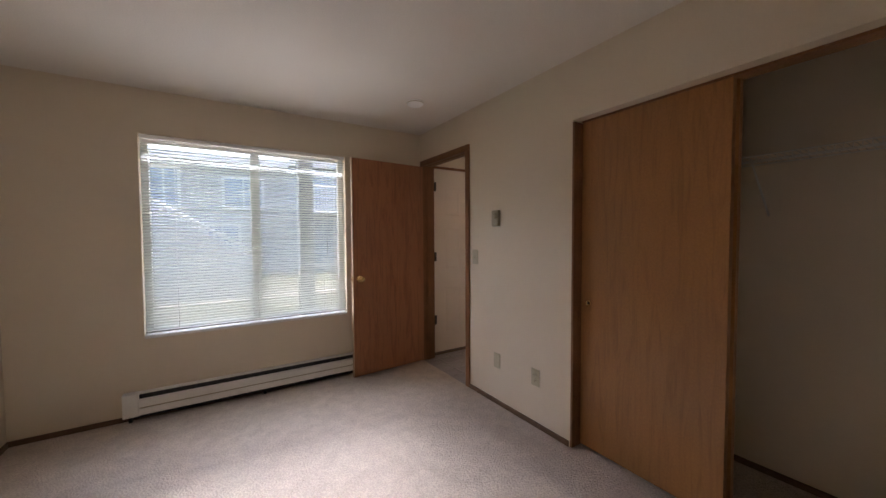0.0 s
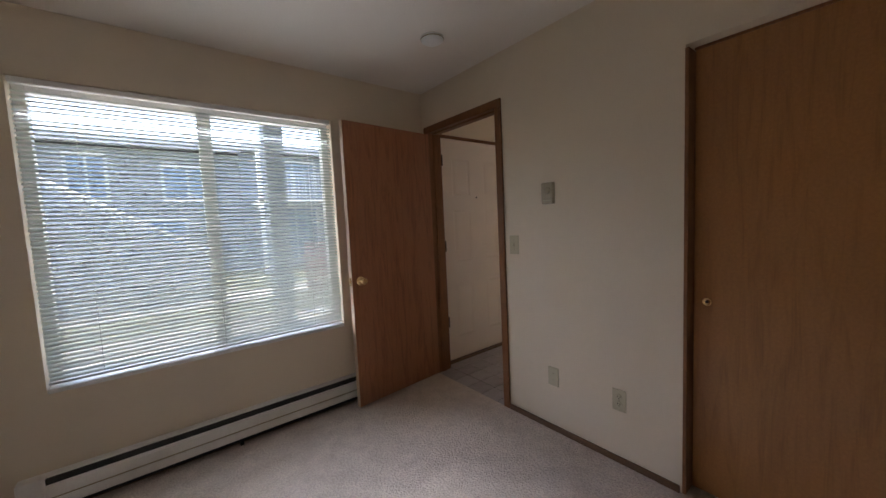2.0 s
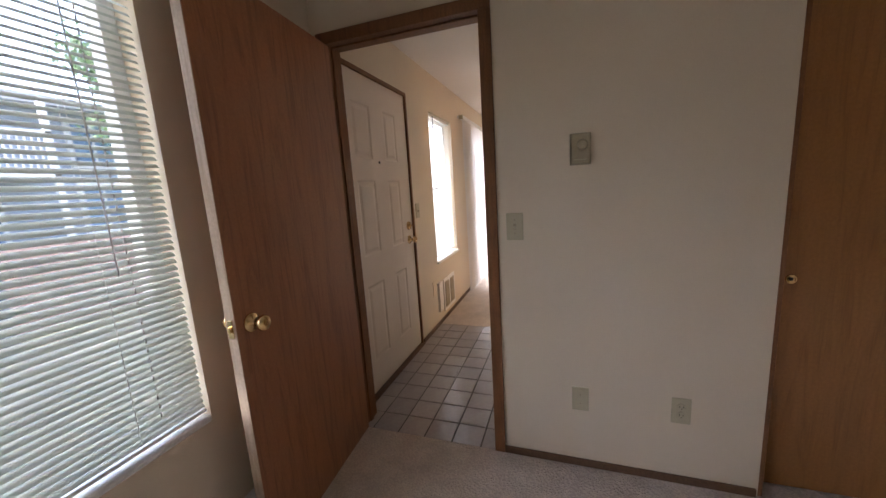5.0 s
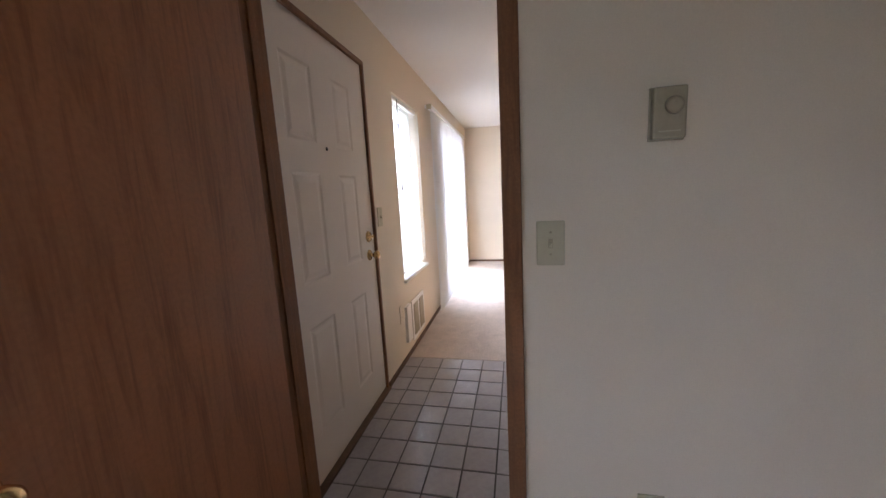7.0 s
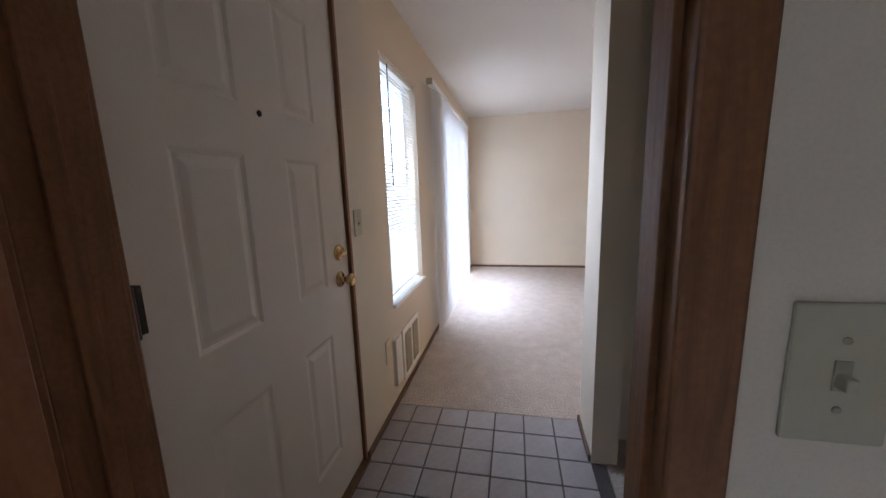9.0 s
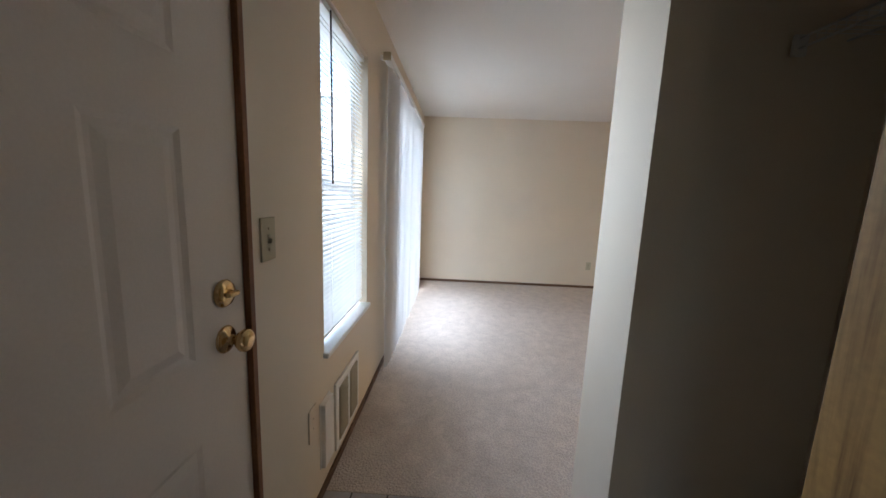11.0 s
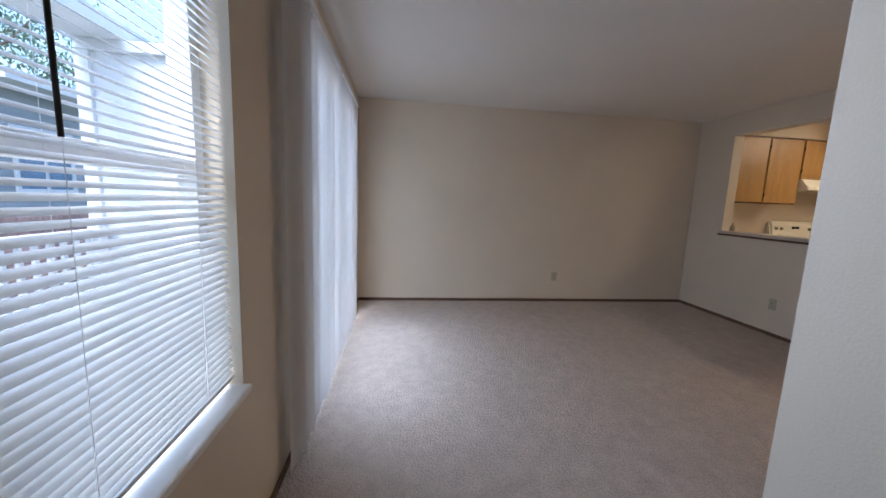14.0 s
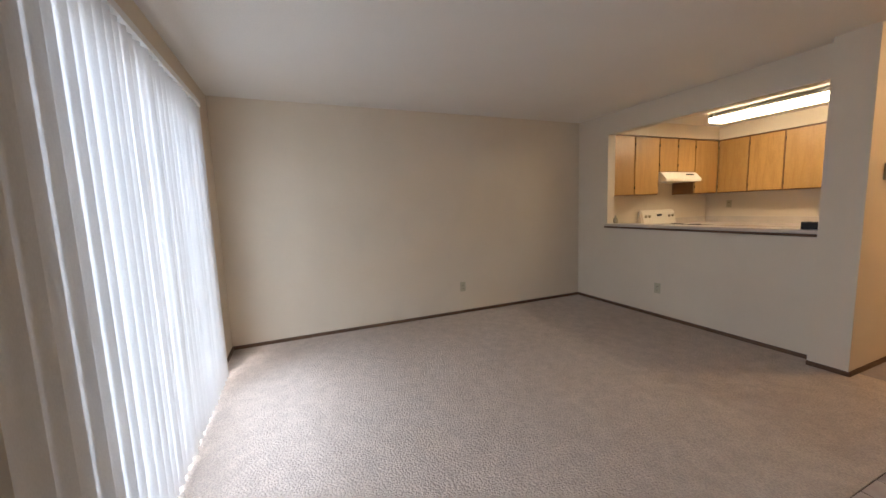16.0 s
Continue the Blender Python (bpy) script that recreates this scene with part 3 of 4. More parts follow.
def window(name, x0, x1, z0, z1, split, upright, label):
    """A white vinyl window of two sashes in the outer half of the wall."""
    t = thing(name, ((x0 + x1) / 2, NORTH + 0.1, z0), label, "window", "", "structure")
    cx, cy, cz = t.location
    f = 0.045

    def local(r, bevel=0.003):
        return boxes((r[0] - cx, r[1] - cx, r[2] - cy, r[3] - cy, r[4] - cz, r[5] - cz), bevel=bevel)

    ya, yb = NORTH + 0.085, NORTH + 0.148
    for r in ((x0, x0 + f, ya, yb, z0, z1), (x1 - f, x1, ya, yb, z0, z1), (x0 + f, x1 - f, ya, yb, z0, z0 + f), (x0 + f, x1 - f, ya, yb, z1 - f, z1)):
        part("window_frame", local(r), WHITE, t)
    g = 0.006
    if upright:
        part("mullion", local((split - 0.035, split + 0.035, ya + 0.004, yb - 0.006, z0 + f, z1 - f)), WHITE, t)
        panes = ((x0 + f, split - 0.035, z0 + f, z1 - f), (split + 0.035, x1 - f, z0 + f, z1 - f))
    else:
        part("meeting_rail", local((x0 + f, x1 - f, ya + 0.004, yb - 0.006, split - 0.022, split + 0.022)), WHITE, t)
        panes = ((x0 + f, x1 - f, z0 + f, split - 0.022), (x0 + f, x1 - f, split + 0.022, z1 - f))
    for a, b, c, e in panes:
        p = part("pane", local((a, b, NORTH + 0.118, NORTH + 0.118 + g, c, e), 0), GLASS, t)
        p.visible_shadow = False
    return t


w1 = window("window_1", -0.212, 1.282, 0.588, 2.067, 0.535, True, "wide white vinyl sliding window in the bedroom")
w2 = window("window_2", 3.675, 4.369, 0.608, 2.036, 1.32, False, "narrow white vinyl window beside the front door")
sill_board(w1, -0.747, 0.747, -0.104, -0.02, -0.008)
sill_board(w2, -0.3475 - 0.012, 0.3475 + 0.012, -0.125, -0.02, 0.0)


def blind(name, x0, x1, z0, z1, label, wand, beads, mat):
    """A horizontal blind inside the reveal, its slats tilted with the outer edge up."""
    t = thing(name, ((x0 + x1) / 2, NORTH + (0.020 if x1 < 2 else 0.035), z0), label, "window blind")
    half, tall = (x1 - x0) / 2 - 0.006, z1 - z0
    part("headrail", boxes((-half, half, -0.016, 0.016, tall - 0.030, tall - 0.002), bevel=0.003), WHITE, t)
    part("bottom_rail", boxes((-half, half, -0.012, 0.012, 0.024, 0.036), bevel=0.003), WHITE, t)
    pitch, tilt = 0.0213, radians(TILTED if x1 < 2 else 28.0)
    count = int((tall - 0.075) / pitch)
    bm = bmesh.new()
    rows = []
    for a, sag in ((-0.0125, 0), (-0.0045, 0.0028), (0.0045, 0.0028), (0.0125, 0)):
        y, z = a * math.cos(tilt) - sag * math.sin(tilt), a * math.sin(tilt) + sag * math.cos(tilt)
        rows.append((bm.verts.new((-half + 0.003, y, z)), bm.verts.new((half - 0.003, y, z))))
    for a, b in zip(rows, rows[1:]):
        bm.faces.new((a[0], a[1], b[1], b[0])).smooth = True
    slat = mesh_of("slat", bm, mat)
    for i in range(count):
        s = part("slat", slat, mat, t)
        s.location = (random.uniform(-0.001, 0.001), 0, 0.05 + i * pitch)
        s.rotation_euler = (radians(random.gauss(0, 1.3)), radians(random.gauss(0, 0.04)), 0)
    for x in ((-half + 0.16, half - 0.16) if half < 0.5 else (-half + 0.2, 0.0, half - 0.2)):
        part("ladder_cord", tube(tube(bmesh.new(), [(x, -0.0135, 0.036), (x, -0.0135, tall - 0.03)], 0.0007, 4), [(x, 0.0135, 0.036), (x, 0.0135, tall - 0.03)], 0.0007, 4), WHITE, t)
    part("wand", tube(bmesh.new(), [(wand[0], -0.021, tall - 0.02), (wand[0], -0.024, wand[1])], wand[4], 6), wand[2], t, wand[3])
    if beads:
        bm = bmesh.new()
        for k in range(40):
            tube(bm, [(beads, -0.022, 0.10 + k * 0.03), (beads, -0.022, 0.118 + k * 0.03)], 0.0022, 5)
        part("lift_cord", bm, WHITE, t, "white knotted lift cord")
    return t


blind("window_blind", -0.212, 1.282, 0.592, 2.067, "pale sage horizontal slat blind lowered over the bedroom window", (0.57, 0.55, WHITE, "white tilt wand", 0.0022), 0.60, SAGE)
blind("window_blind", 3.675, 4.369, 0.634, 2.036, "white horizontal slat blind lowered beside the front door", (-0.195, 0.695, BRONZE, "dark tilt wand", 0.0040), 0, SLAT)

# ---- sliding glass door and vertical blind ----
sg = thing("door_patio", (5.91, NORTH + 0.1, 0), "white framed sliding glass patio door, closed", "door", "", "structure")
for r in ((-0.92, -0.84, -0.04, 0.05, 0, 2.06), (0.84, 0.92, -0.04, 0.05, 0, 2.06), (-0.84, 0.84, -0.04, 0.05, 2.0, 2.06), (-0.84, 0.84, -0.04, 0.05, -0.003, 0.05)):
    part("door_frame", boxes(r, bevel=0.003), WHITE, sg)
for a, b, y in ((-0.84, 0.04, 0.0), (-0.02, 0.84, 0.03)):
    for r in ((a, a + 0.055, y - 0.012, y + 0.012, 0.05, 2.0), (b - 0.055, b, y - 0.012, y + 0.012, 0.05, 2.0), (a + 0.055, b - 0.055, y - 0.012, y + 0.012, 0.05, 0.12), (a + 0.055, b - 0.055, y - 0.012, y + 0.012, 1.94, 2.0)):
        part("sash", boxes(r, bevel=0.002), WHITE, sg)
    p = part("pane", boxes((a + 0.055, b - 0.055, y - 0.003, y + 0.003, 0.12, 1.94)), GLASS, sg)
    p.visible_shadow = False

vb = thing("vertical_blind", (5.70, NORTH - 0.06, 0), "white vertical vane blind drawn across the patio door", "window blind")
part("headrail", boxes((-1.10, 1.13, -0.022, 0.022, 2.105, 2.145), bevel=0.003), WHITE, vb)
for x in (-1.04, 1.02):
    part("bracket", boxes((x, x + 0.03, 0.0, 0.06, 2.13, 2.155), bevel=0.002), WHITE, vb)
part("end_cap", boxes((-1.11, -1.10, -0.024, 0.024, 2.10, 2.148), bevel=0.002), PLATE, vb, "yellowed end cap")
bm = bmesh.new()
rows = []
for k in range(7):
    a = -0.048 + 0.096 * k / 6
    rows.append((bm.verts.new((a, 0.014 * (1 - (a / 0.048) ** 2), 0.022)), bm.verts.new((a, 0.014 * (1 - (a / 0.048) ** 2), 2.105))))
for a, b in zip(rows, rows[1:]):
    bm.faces.new((a[0], b[0], b[1], a[1])).smooth = True
vane = mesh_of("vane", bm, VANE)
for i in range(1, 29):
    v = part("vane", vane, VANE, vb)
    v.location = (-1.06 + i * 0.0765, 0.0, random.uniform(-0.002, 0.003))
    v.rotation_euler = (0, 0, radians(VANED + random.gauss(0, 5)))

# ---- wall plates and heaters ----


def plate(name, place, normal, wide_, tall, label, category, mat, make):
    """A wall plate thing whose local -y faces the room."""
    t = thing(name, place, label, category)
    t.rotation_euler = (0, 0, math.atan2(normal[0], -normal[1]))
    part("cover", boxes((-wide_ / 2, wide_ / 2, -0.006, 0.0, -tall / 2, tall / 2), bevel=0.0025), mat, t)
    make(t)
    return t


def screws(t, zs_):
    for z in zs_:
        part("screw", lathe(((0, 0.0035), (0.0012, 0.0032), (0.0016, 0.001)), (0, -1, 0), (0, -0.006, z), 8), GREYBOX, t)


def toggle(t):
    part("slot", boxes((-0.006, 0.006, -0.0072, -0.0055, -0.013, 0.013)), GREYBOX, t)
    part("toggle", boxes((-0.0042, 0.0042, -0.017, -0.006, -0.010, 0.002), bevel=0.0015), PLATE, t)
    screws(t, (-0.030, 0.030))


def sockets(t):
    for z in (-0.0195, 0.0195):
        s = part("socket", lathe(((0, 0.0165), (0.0018, 0.0165), (0.0022, 0.014)), (0, -1, 0), (0, -0.006, z), 14), PLATE, t)
        part("slots", boxes((-0.008, -0.0055, -0.0092, -0.008, z - 0.002, z + 0.006), (0.0055, 0.008, -0.0092, -0.008, z - 0.002, z + 0.006), (-0.002, 0.002, -0.0092, -0.008, z - 0.010, z - 0.006)), BLACK, s)
    screws(t, (0.0,))


def blank(t):
    screws(t, (-0.021, 0.021))


E_ = (-1, 0)
plate("light_switch", (2.08, 2.185, 1.142), E_, 0.074, 0.122, "ivory single toggle light switch plate on the wall", "light switch", PLATE, toggle)
plate("wall_outlet", (2.08, 1.513, 0.342), E_, 0.072, 0.116, "ivory double wall outlet low on the wall", "outlet", PLATE, sockets)
plate("blank_plate", (2.08, 1.910, 0.342), E_, 0.072, 0.116, "ivory blank cover plate low on the wall", "wall plate", PLATE, blank)
plate("light_switch", (3.262, NORTH, 1.16), (0, -1), 0.074, 0.122, "ivory toggle light switch plate beside the front door", "light switch", PLATE, toggle)
plate("blank_plate", (3.54, NORTH, 0.395), (0, -1), 0.072, 0.135, "off-white cover plate beside the wall heater", "wall plate", PAINT, blank)
plate("wall_outlet", (EAST, 0.645, 0.331), E_, 0.072, 0.116, "ivory double wall outlet low on the living room wall", "outlet", PLATE, sockets)
plate("wall_outlet", (6.32, -1.19, 0.325), (0, 1), 0.072, 0.116, "off-white double wall outlet below the kitchen opening", "outlet", PLATE, sockets)
plate("wall_outlet", (7.17, -3.98, 1.205), (0, 1), 0.072, 0.116, "ivory wall outlet above the kitchen counter", "outlet", PLATE, sockets)

th = thing("thermostat", (2.08, 1.914, 1.452), "aged grey-beige dial thermostat on the wall", "thermostat")
th.rotation_euler = (0, 0, math.atan2(-1, 0))
part("case", boxes((-0.037, 0.037, -0.026, 0.0, -0.060, 0.060), bevel=0.005), GREYBOX, th)
part("back_plate", boxes((-0.040, 0.040, -0.006, 0.0, -0.063, 0.063), bevel=0.002), GREYBOX, th)
dial = part("dial", lathe(((0, 0.021), (0.008, 0.019), (0.010, 0.012)), (0, -1, 0), (0.008, -0.026, 0.016)), GREYBOX, th, "round dial knob")
part("pointer", boxes((0.0065, 0.0095, -0.0375, -0.0345, 0.018, 0.032), bevel=0.0008), GREYBOX, dial)
part("scale", boxes((-0.024, 0.024, -0.0268, -0.0258, -0.044, -0.041)), PLATE, th)

wt = thing("wall_thermostat", (4.775, -1.335, 1.443), "small dark grey wall thermostat on the hall wall", "thermostat")
part("case", boxes((-0.026, 0.0, -0.04, 0.04, -0.06, 0.06), bevel=0.005), GREYBOX, wt)
part("lever", boxes((-0.030, -0.026, -0.02, 0.02, -0.045, -0.035), bevel=0.001), BLACK, wt)

# baseboard heater under the bedroom window
bh = thing("baseboard_heater", (0.55, NORTH, 0.0), "long white electric baseboard heater below the window", "heater")
bm = bmesh.new()
prof = [(0.0, 0.042), (-0.050, 0.042), (-0.060, 0.050), (-0.060, 0.092), (-0.054, 0.094), (-0.054, 0.100), (-0.060, 0.102), (-0.060, 0.150), (-0.050, 0.156), (-0.050, 0.160), (-0.018, 0.160), (-0.018, 0.190), (-0.034, 0.190), (-0.032, 0.199), (-0.012, 0.204), (0.0, 0.203)]
L0, L1 = -0.80, 0.86
a = [bm.verts.new((L0, y, z)) for y, z in prof]
b = [bm.verts.new((L1, y, z)) for y, z in prof]
for k in range(len(prof)):
    bm.faces.new((a[k], b[k], b[(k + 1) % len(prof)], a[(k + 1) % len(prof)]))
bm.faces.new(a), bm.faces.new(b[::-1])
part("body", bm, METALWHITE, bh)
part("end_cover", boxes((-0.890, -0.80, -0.064, 0.0, 0.040, 0.205), bevel=0.004), METALWHITE, bh)
part("end_cover", boxes((0.86, 0.885, -0.064, 0.0, 0.040, 0.205), bevel=0.004), METALWHITE, bh)
# Solid black bar in the slot, its dark inside done by colour.
part("grille", boxes((-0.798, 0.858, -0.046, -0.0185, 0.161, 0.1895)), BLACK, bh, "black bar filling the heat outlet slot")
part("seam", boxes((-0.798, 0.858, -0.0565, -0.053, 0.0935, 0.1005)), GREYBOX, bh, "grey seam below the front panel")
# Black strip added for the shadow in the gap below the heater.
part("air_intake", boxes((-0.86, 0.86, -0.042, -0.004, 0.022, 0.0425)), BLACK, bh, "black strip for the shade under the heater")
part("foot", boxes((-0.86, -0.84, -0.05, -0.0125, 0.0, 0.022), (0.0, 0.02, -0.05, -0.0125, 0.0, 0.022), (0.84, 0.86, -0.05, -0.0125, 0.0, 0.022)), BLACK, bh)

# wall heater beside the front door
cc = thing("control_cover", (3.672, NORTH, 0.275), "plain white metal cover box beside the wall heater", "cover")
part("case", boxes((-0.052, 0.052, -0.024, 0.0, -0.145, 0.145), bevel=0.004), METALWHITE, cc)
part("back_plate", boxes((-0.057, 0.057, -0.004, 0.0, -0.150, 0.150), bevel=0.001), METALWHITE, cc)
wh = thing("wall_heater", (3.972, NORTH, 0.245), "white metal wall heater with two louvred grilles", "heater")
part("frame", boxes((-0.185, 0.185, -0.012, 0.0, -0.170, 0.170), bevel=0.003), METALWHITE, wh)
for x in (-0.148, 0.022):
    g = part("grille", boxes((x, x + 0.124, -0.0145, -0.0115, -0.135, 0.135)), GREYBOX, wh, "grey louvred grille")
    for k in range(16):
        z = -0.130 + k * 0.0166
        part("louvre", boxes((x + 0.004, x + 0.120, -0.0195, -0.0145, z, z + 0.009), bevel=0.0012), GREYBOX, g)

sd = thing("smoke_detector", (1.613, 2.36, H), "round white smoke detector on the ceiling", "smoke detector")
part("body", lathe(((0.0, 0.066), (0.006, 0.068), (0.017, 0.064), (0.026, 0.050), (0.029, 0.030), (0.029, 0.002)), (0, 0, -1), (0, 0, 0), 28), WHITE, sd)
part("vents", lathe(((0.008, 0.0685), (0.013, 0.0672)), (0, 0, -1), (0, 0, 0), 28), GREYBOX, sd)

# ---- kitchen ----


def upper_cabinet(place, wide_, tall, deep, turned, doors, label):
    """A wall cabinet whose local -y faces the room, with flush doors on a dark face frame."""
    t = thing("upper_cabinet", place, label, "cabinet", "kitchen wall cabinets")
    t.rotation_euler = (0, 0, turned)
    part("body", boxes((0.0, wide_, 0.002, deep, 0.0, tall)), DARKOAK, t)
    w = wide_ / doors
    for k in range(doors):
        dd = part("door", boxes((k * w + 0.010, (k + 1) * w - 0.010, -0.018, 0.002, 0.012, tall - 0.022), bevel=0.003), HONEY, t)
        part("hinge", boxes((k * w + 0.006, k * w + 0.014, -0.021, -0.010, 0.08, 0.12), (k * w + 0.006, k * w + 0.014, -0.021, -0.010, tall - 0.14, tall - 0.10), bevel=0.001), BRONZE, dd)
    return t


CF = 7.20
ZB, ZC = 1.382, 2.190
for y0, y1, z0, n in ((-1.850, -1.315, ZB, 1), (-2.335, -1.850, ZB, 1), (-3.115, -2.335, 1.70, 2), (-3.665, -3.115, ZB, 1)):
    upper_cabinet((CF, y1, z0), y1 - y0, ZC - z0, EAST - CF, -math.pi / 2, n, "honey oak flat front kitchen wall cabinet")
for x0, x1 in ((6.775, 7.18), (6.365, 6.775), (5.75, 6.365), (5.30, 5.75), (4.90, 5.30)):
    upper_cabinet((x1, -3.67, ZB), x1 - x0, ZC - ZB, 0.31, math.pi, 1, "honey oak flat front kitchen wall cabinet")
for o in [o for o in scene.objects if o.name.startswith("upper_cabinet") and abs(o.rotation_euler[2] - math.pi) < 0.01]:
    o.rotation_euler = (0, 0, math.pi)
structure("soffit_east", boxes((7.185, EAST, -3.98, -1.355, ZC + 0.003, H)), PAINT, "off-white soffit over the cabinets", "wall")
structure("soffit_south", boxes((4.895, 7.185, -3.98, -3.66, ZC + 0.003, H)), PAINT, "off-white soffit over the cabinets", "wall")

hood = thing("range_hood", (EAST, -2.725, 1.562), "almond enamelled range hood under the cabinets", "range hood")
bm = bmesh.new()
pr = [(0.0, 0.0), (-0.45, 0.0), (-0.45, 0.035), (-0.36, 0.138), (0.0, 0.138)]
a = [bm.verts.new((x, -0.385, z)) for x, z in pr]
b = [bm.verts.new((x, 0.385, z)) for x, z in pr]
for k in range(5):
    bm.faces.new((a[k], b[k], b[(k + 1) % 5], a[(k + 1) % 5]))
bm.faces.new(a), bm.faces.new(b[::-1])
bmesh.ops.bevel(bm, geom=list(bm.edges), offset=0.006, segments=2, affect="EDGES")
part("canopy", bm, APPLIANCE, hood)
part("switch_panel", boxes((-0.405, -0.385, -0.27, -0.12, 0.090, 0.108), bevel=0.002), BLACK, hood, "small black switch panel")

rg = thing("kitchen_range", (EAST, -2.715, 0.0), "almond electric range with a rounded control panel", "stove")
part("body", boxes((-0.66, -0.01, -0.38, 0.38, 0.0, 0.90), bevel=0.006), APPLIANCE, rg)
part("cooktop", boxes((-0.67, -0.01, -0.385, 0.385, 0.90, 0.925), bevel=0.008), APPLIANCE, rg)
bm = bmesh.new()
pr = [(-0.01, 0.925), (-0.12, 0.925), (-0.075, 1.13), (-0.055, 1.155), (-0.01, 1.155)]
a = [bm.verts.new((x, -0.38, z)) for x, z in pr]
b = [bm.verts.new((x, 0.38, z)) for x, z in pr]
for k in range(5):
    bm.faces.new((a[k], b[k], b[(k + 1) % 5], a[(k + 1) % 5]))
bm.faces.new(a), bm.faces.new(b[::-1])
bmesh.ops.bevel(bm, geom=list(bm.edges), offset=0.02, segments=3, affect="EDGES")
cp = part("control_panel", bm, APPLIANCE, rg)
for y in (0.30, 0.22, -0.22, -0.30):
    part("knob", lathe(((0, 0.022), (0.018, 0.019), (0.020, 0.008)), (-1, 0, 0.22), (-0.090, y, 1.06)), GREYBOX, cp)
part("display", boxes((-0.098, -0.082, -0.05, 0.05, 1.06, 1.09)), BLACK, cp)
for x, y in ((-0.5, 0.19), (-0.5, -0.19), (-0.25, 0.19), (-0.25, -0.19)):
    part("burner", lathe(((0, 0.09), (0.006, 0.09), (0.012, 0.07), (0.012, 0.01)), (0, 0, 1), (x, y, 0.925), 20), BLACK, rg)


def base_cabinet(name, x0, x1, y0, y1, label):
    t = thing(name, ((x0 + x1) / 2, (y0 + y1) / 2, 0), label, "cabinet", "kitchen base cabinets")
    w, d = (x1 - x0) / 2, (y1 - y0) / 2
    part("body", boxes((-w, w, -d, d, 0.0, 0.87), bevel=0.002), HONEY, t)
    return t


base_cabinet("base_cabinet", 6.90, EAST - 0.005, -2.328, -1.36, "honey oak kitchen base cabinet")
base_cabinet("base_cabinet", 6.90, EAST - 0.005, -3.975, -3.105, "honey oak kitchen base cabinet")
base_cabinet("base_cabinet", 4.90, 6.895, -3.975, -3.37, "honey oak kitchen base cabinet")
base_cabinet("base_cabinet", 4.90, 6.895, -1.99, -1.36, "honey oak kitchen base cabinet")
ct = thing("countertop", (6.2, -3.0, 0.875), "pale laminate kitchen worktop with a low backsplash", "countertop")
for r in ((6.87, EAST, -2.328, -1.358), (6.87, EAST, -3.978, -3.105), (4.897, 6.87, -3.978, -3.34), (4.897, 6.87, -2.02, -1.358)):
    part("slab", boxes((r[0] - 6.2, r[1] - 6.2, r[2] + 3.0, r[3] + 3.0, 0.0, 0.035), bevel=0.004), LAMINATE, ct)
part("backsplash", boxes((4.897 - 6.2, EAST - 0.02 - 6.2, -0.978, -0.96, 0.035, 0.135), bevel=0.003), LAMINATE, ct)
part("backsplash", boxes((EAST - 0.018 - 6.2, EAST - 6.2, -0.96, -0.105, 0.035, 0.135), bevel=0.003), LAMINATE, ct)
bar = thing("bar_ledge", (6.015, -1.225, 0.985), "pale laminate ledge with a dark edge on the half wall", "countertop")
part("slab", boxes((-1.012, 1.035, -0.15, 0.060, 0.014, 0.046), bevel=0.004), LAMINATE, bar)
part("edge_strip", boxes((-1.012, 1.035, 0.0355, 0.064, -0.008, 0.0135), bevel=0.002), BASE, bar, "dark brown edge strip")

ph = thing("black_box", (5.085, -1.26, 1.031), "small black plastic box on the bar ledge", "box")
part("case", boxes((-0.06, 0.075, -0.04, 0.04, 0.0, 0.058), bevel=0.006), BLACK, ph)
vs = thing("small_vase", (6.965, -1.265, 1.031), "small dark metal bottle on the bar ledge", "bottle")
part("body", lathe(((0, 0.022), (0.004, 0.028), (0.05, 0.026), (0.075, 0.010), (0.10, 0.009), (0.102, 0.004)), (0, 0, 1), (0, 0, 0)), GREYBOX, vs)

kl = thing("ceiling_light", (6.04, -2.68, H), "long warm fluorescent kitchen ceiling light", "ceiling light")
part("housing", boxes((-0.645, 0.645, -0.075, 0.075, -0.046, 0.0), bevel=0.004), METALWHITE, kl)
part("diffuser", boxes((-0.64, 0.64, -0.125, 0.125, -0.112, -0.046), bevel=0.020), LAMP, kl, "glowing wraparound diffuser")
# Grey strip added to draw the shaded line of the housing side.
part("rim", boxes((-0.64, 0.64, -0.129, 0.129, -0.054, -0.044), bevel=0.002), GREYBOX, kl, "dull grey strip for the housing's shaded side above the diffuser")
for x in (-0.655, 0.64):
    part("end_cap", boxes((x, x + 0.015, -0.128, 0.128, -0.115, -0.003), bevel=0.004), METALWHITE, kl)
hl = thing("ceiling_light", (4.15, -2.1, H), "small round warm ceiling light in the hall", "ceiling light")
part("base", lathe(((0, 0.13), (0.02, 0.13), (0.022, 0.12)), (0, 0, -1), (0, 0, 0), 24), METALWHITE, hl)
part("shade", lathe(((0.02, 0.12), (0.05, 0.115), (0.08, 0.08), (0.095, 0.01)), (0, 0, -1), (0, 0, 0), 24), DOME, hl)

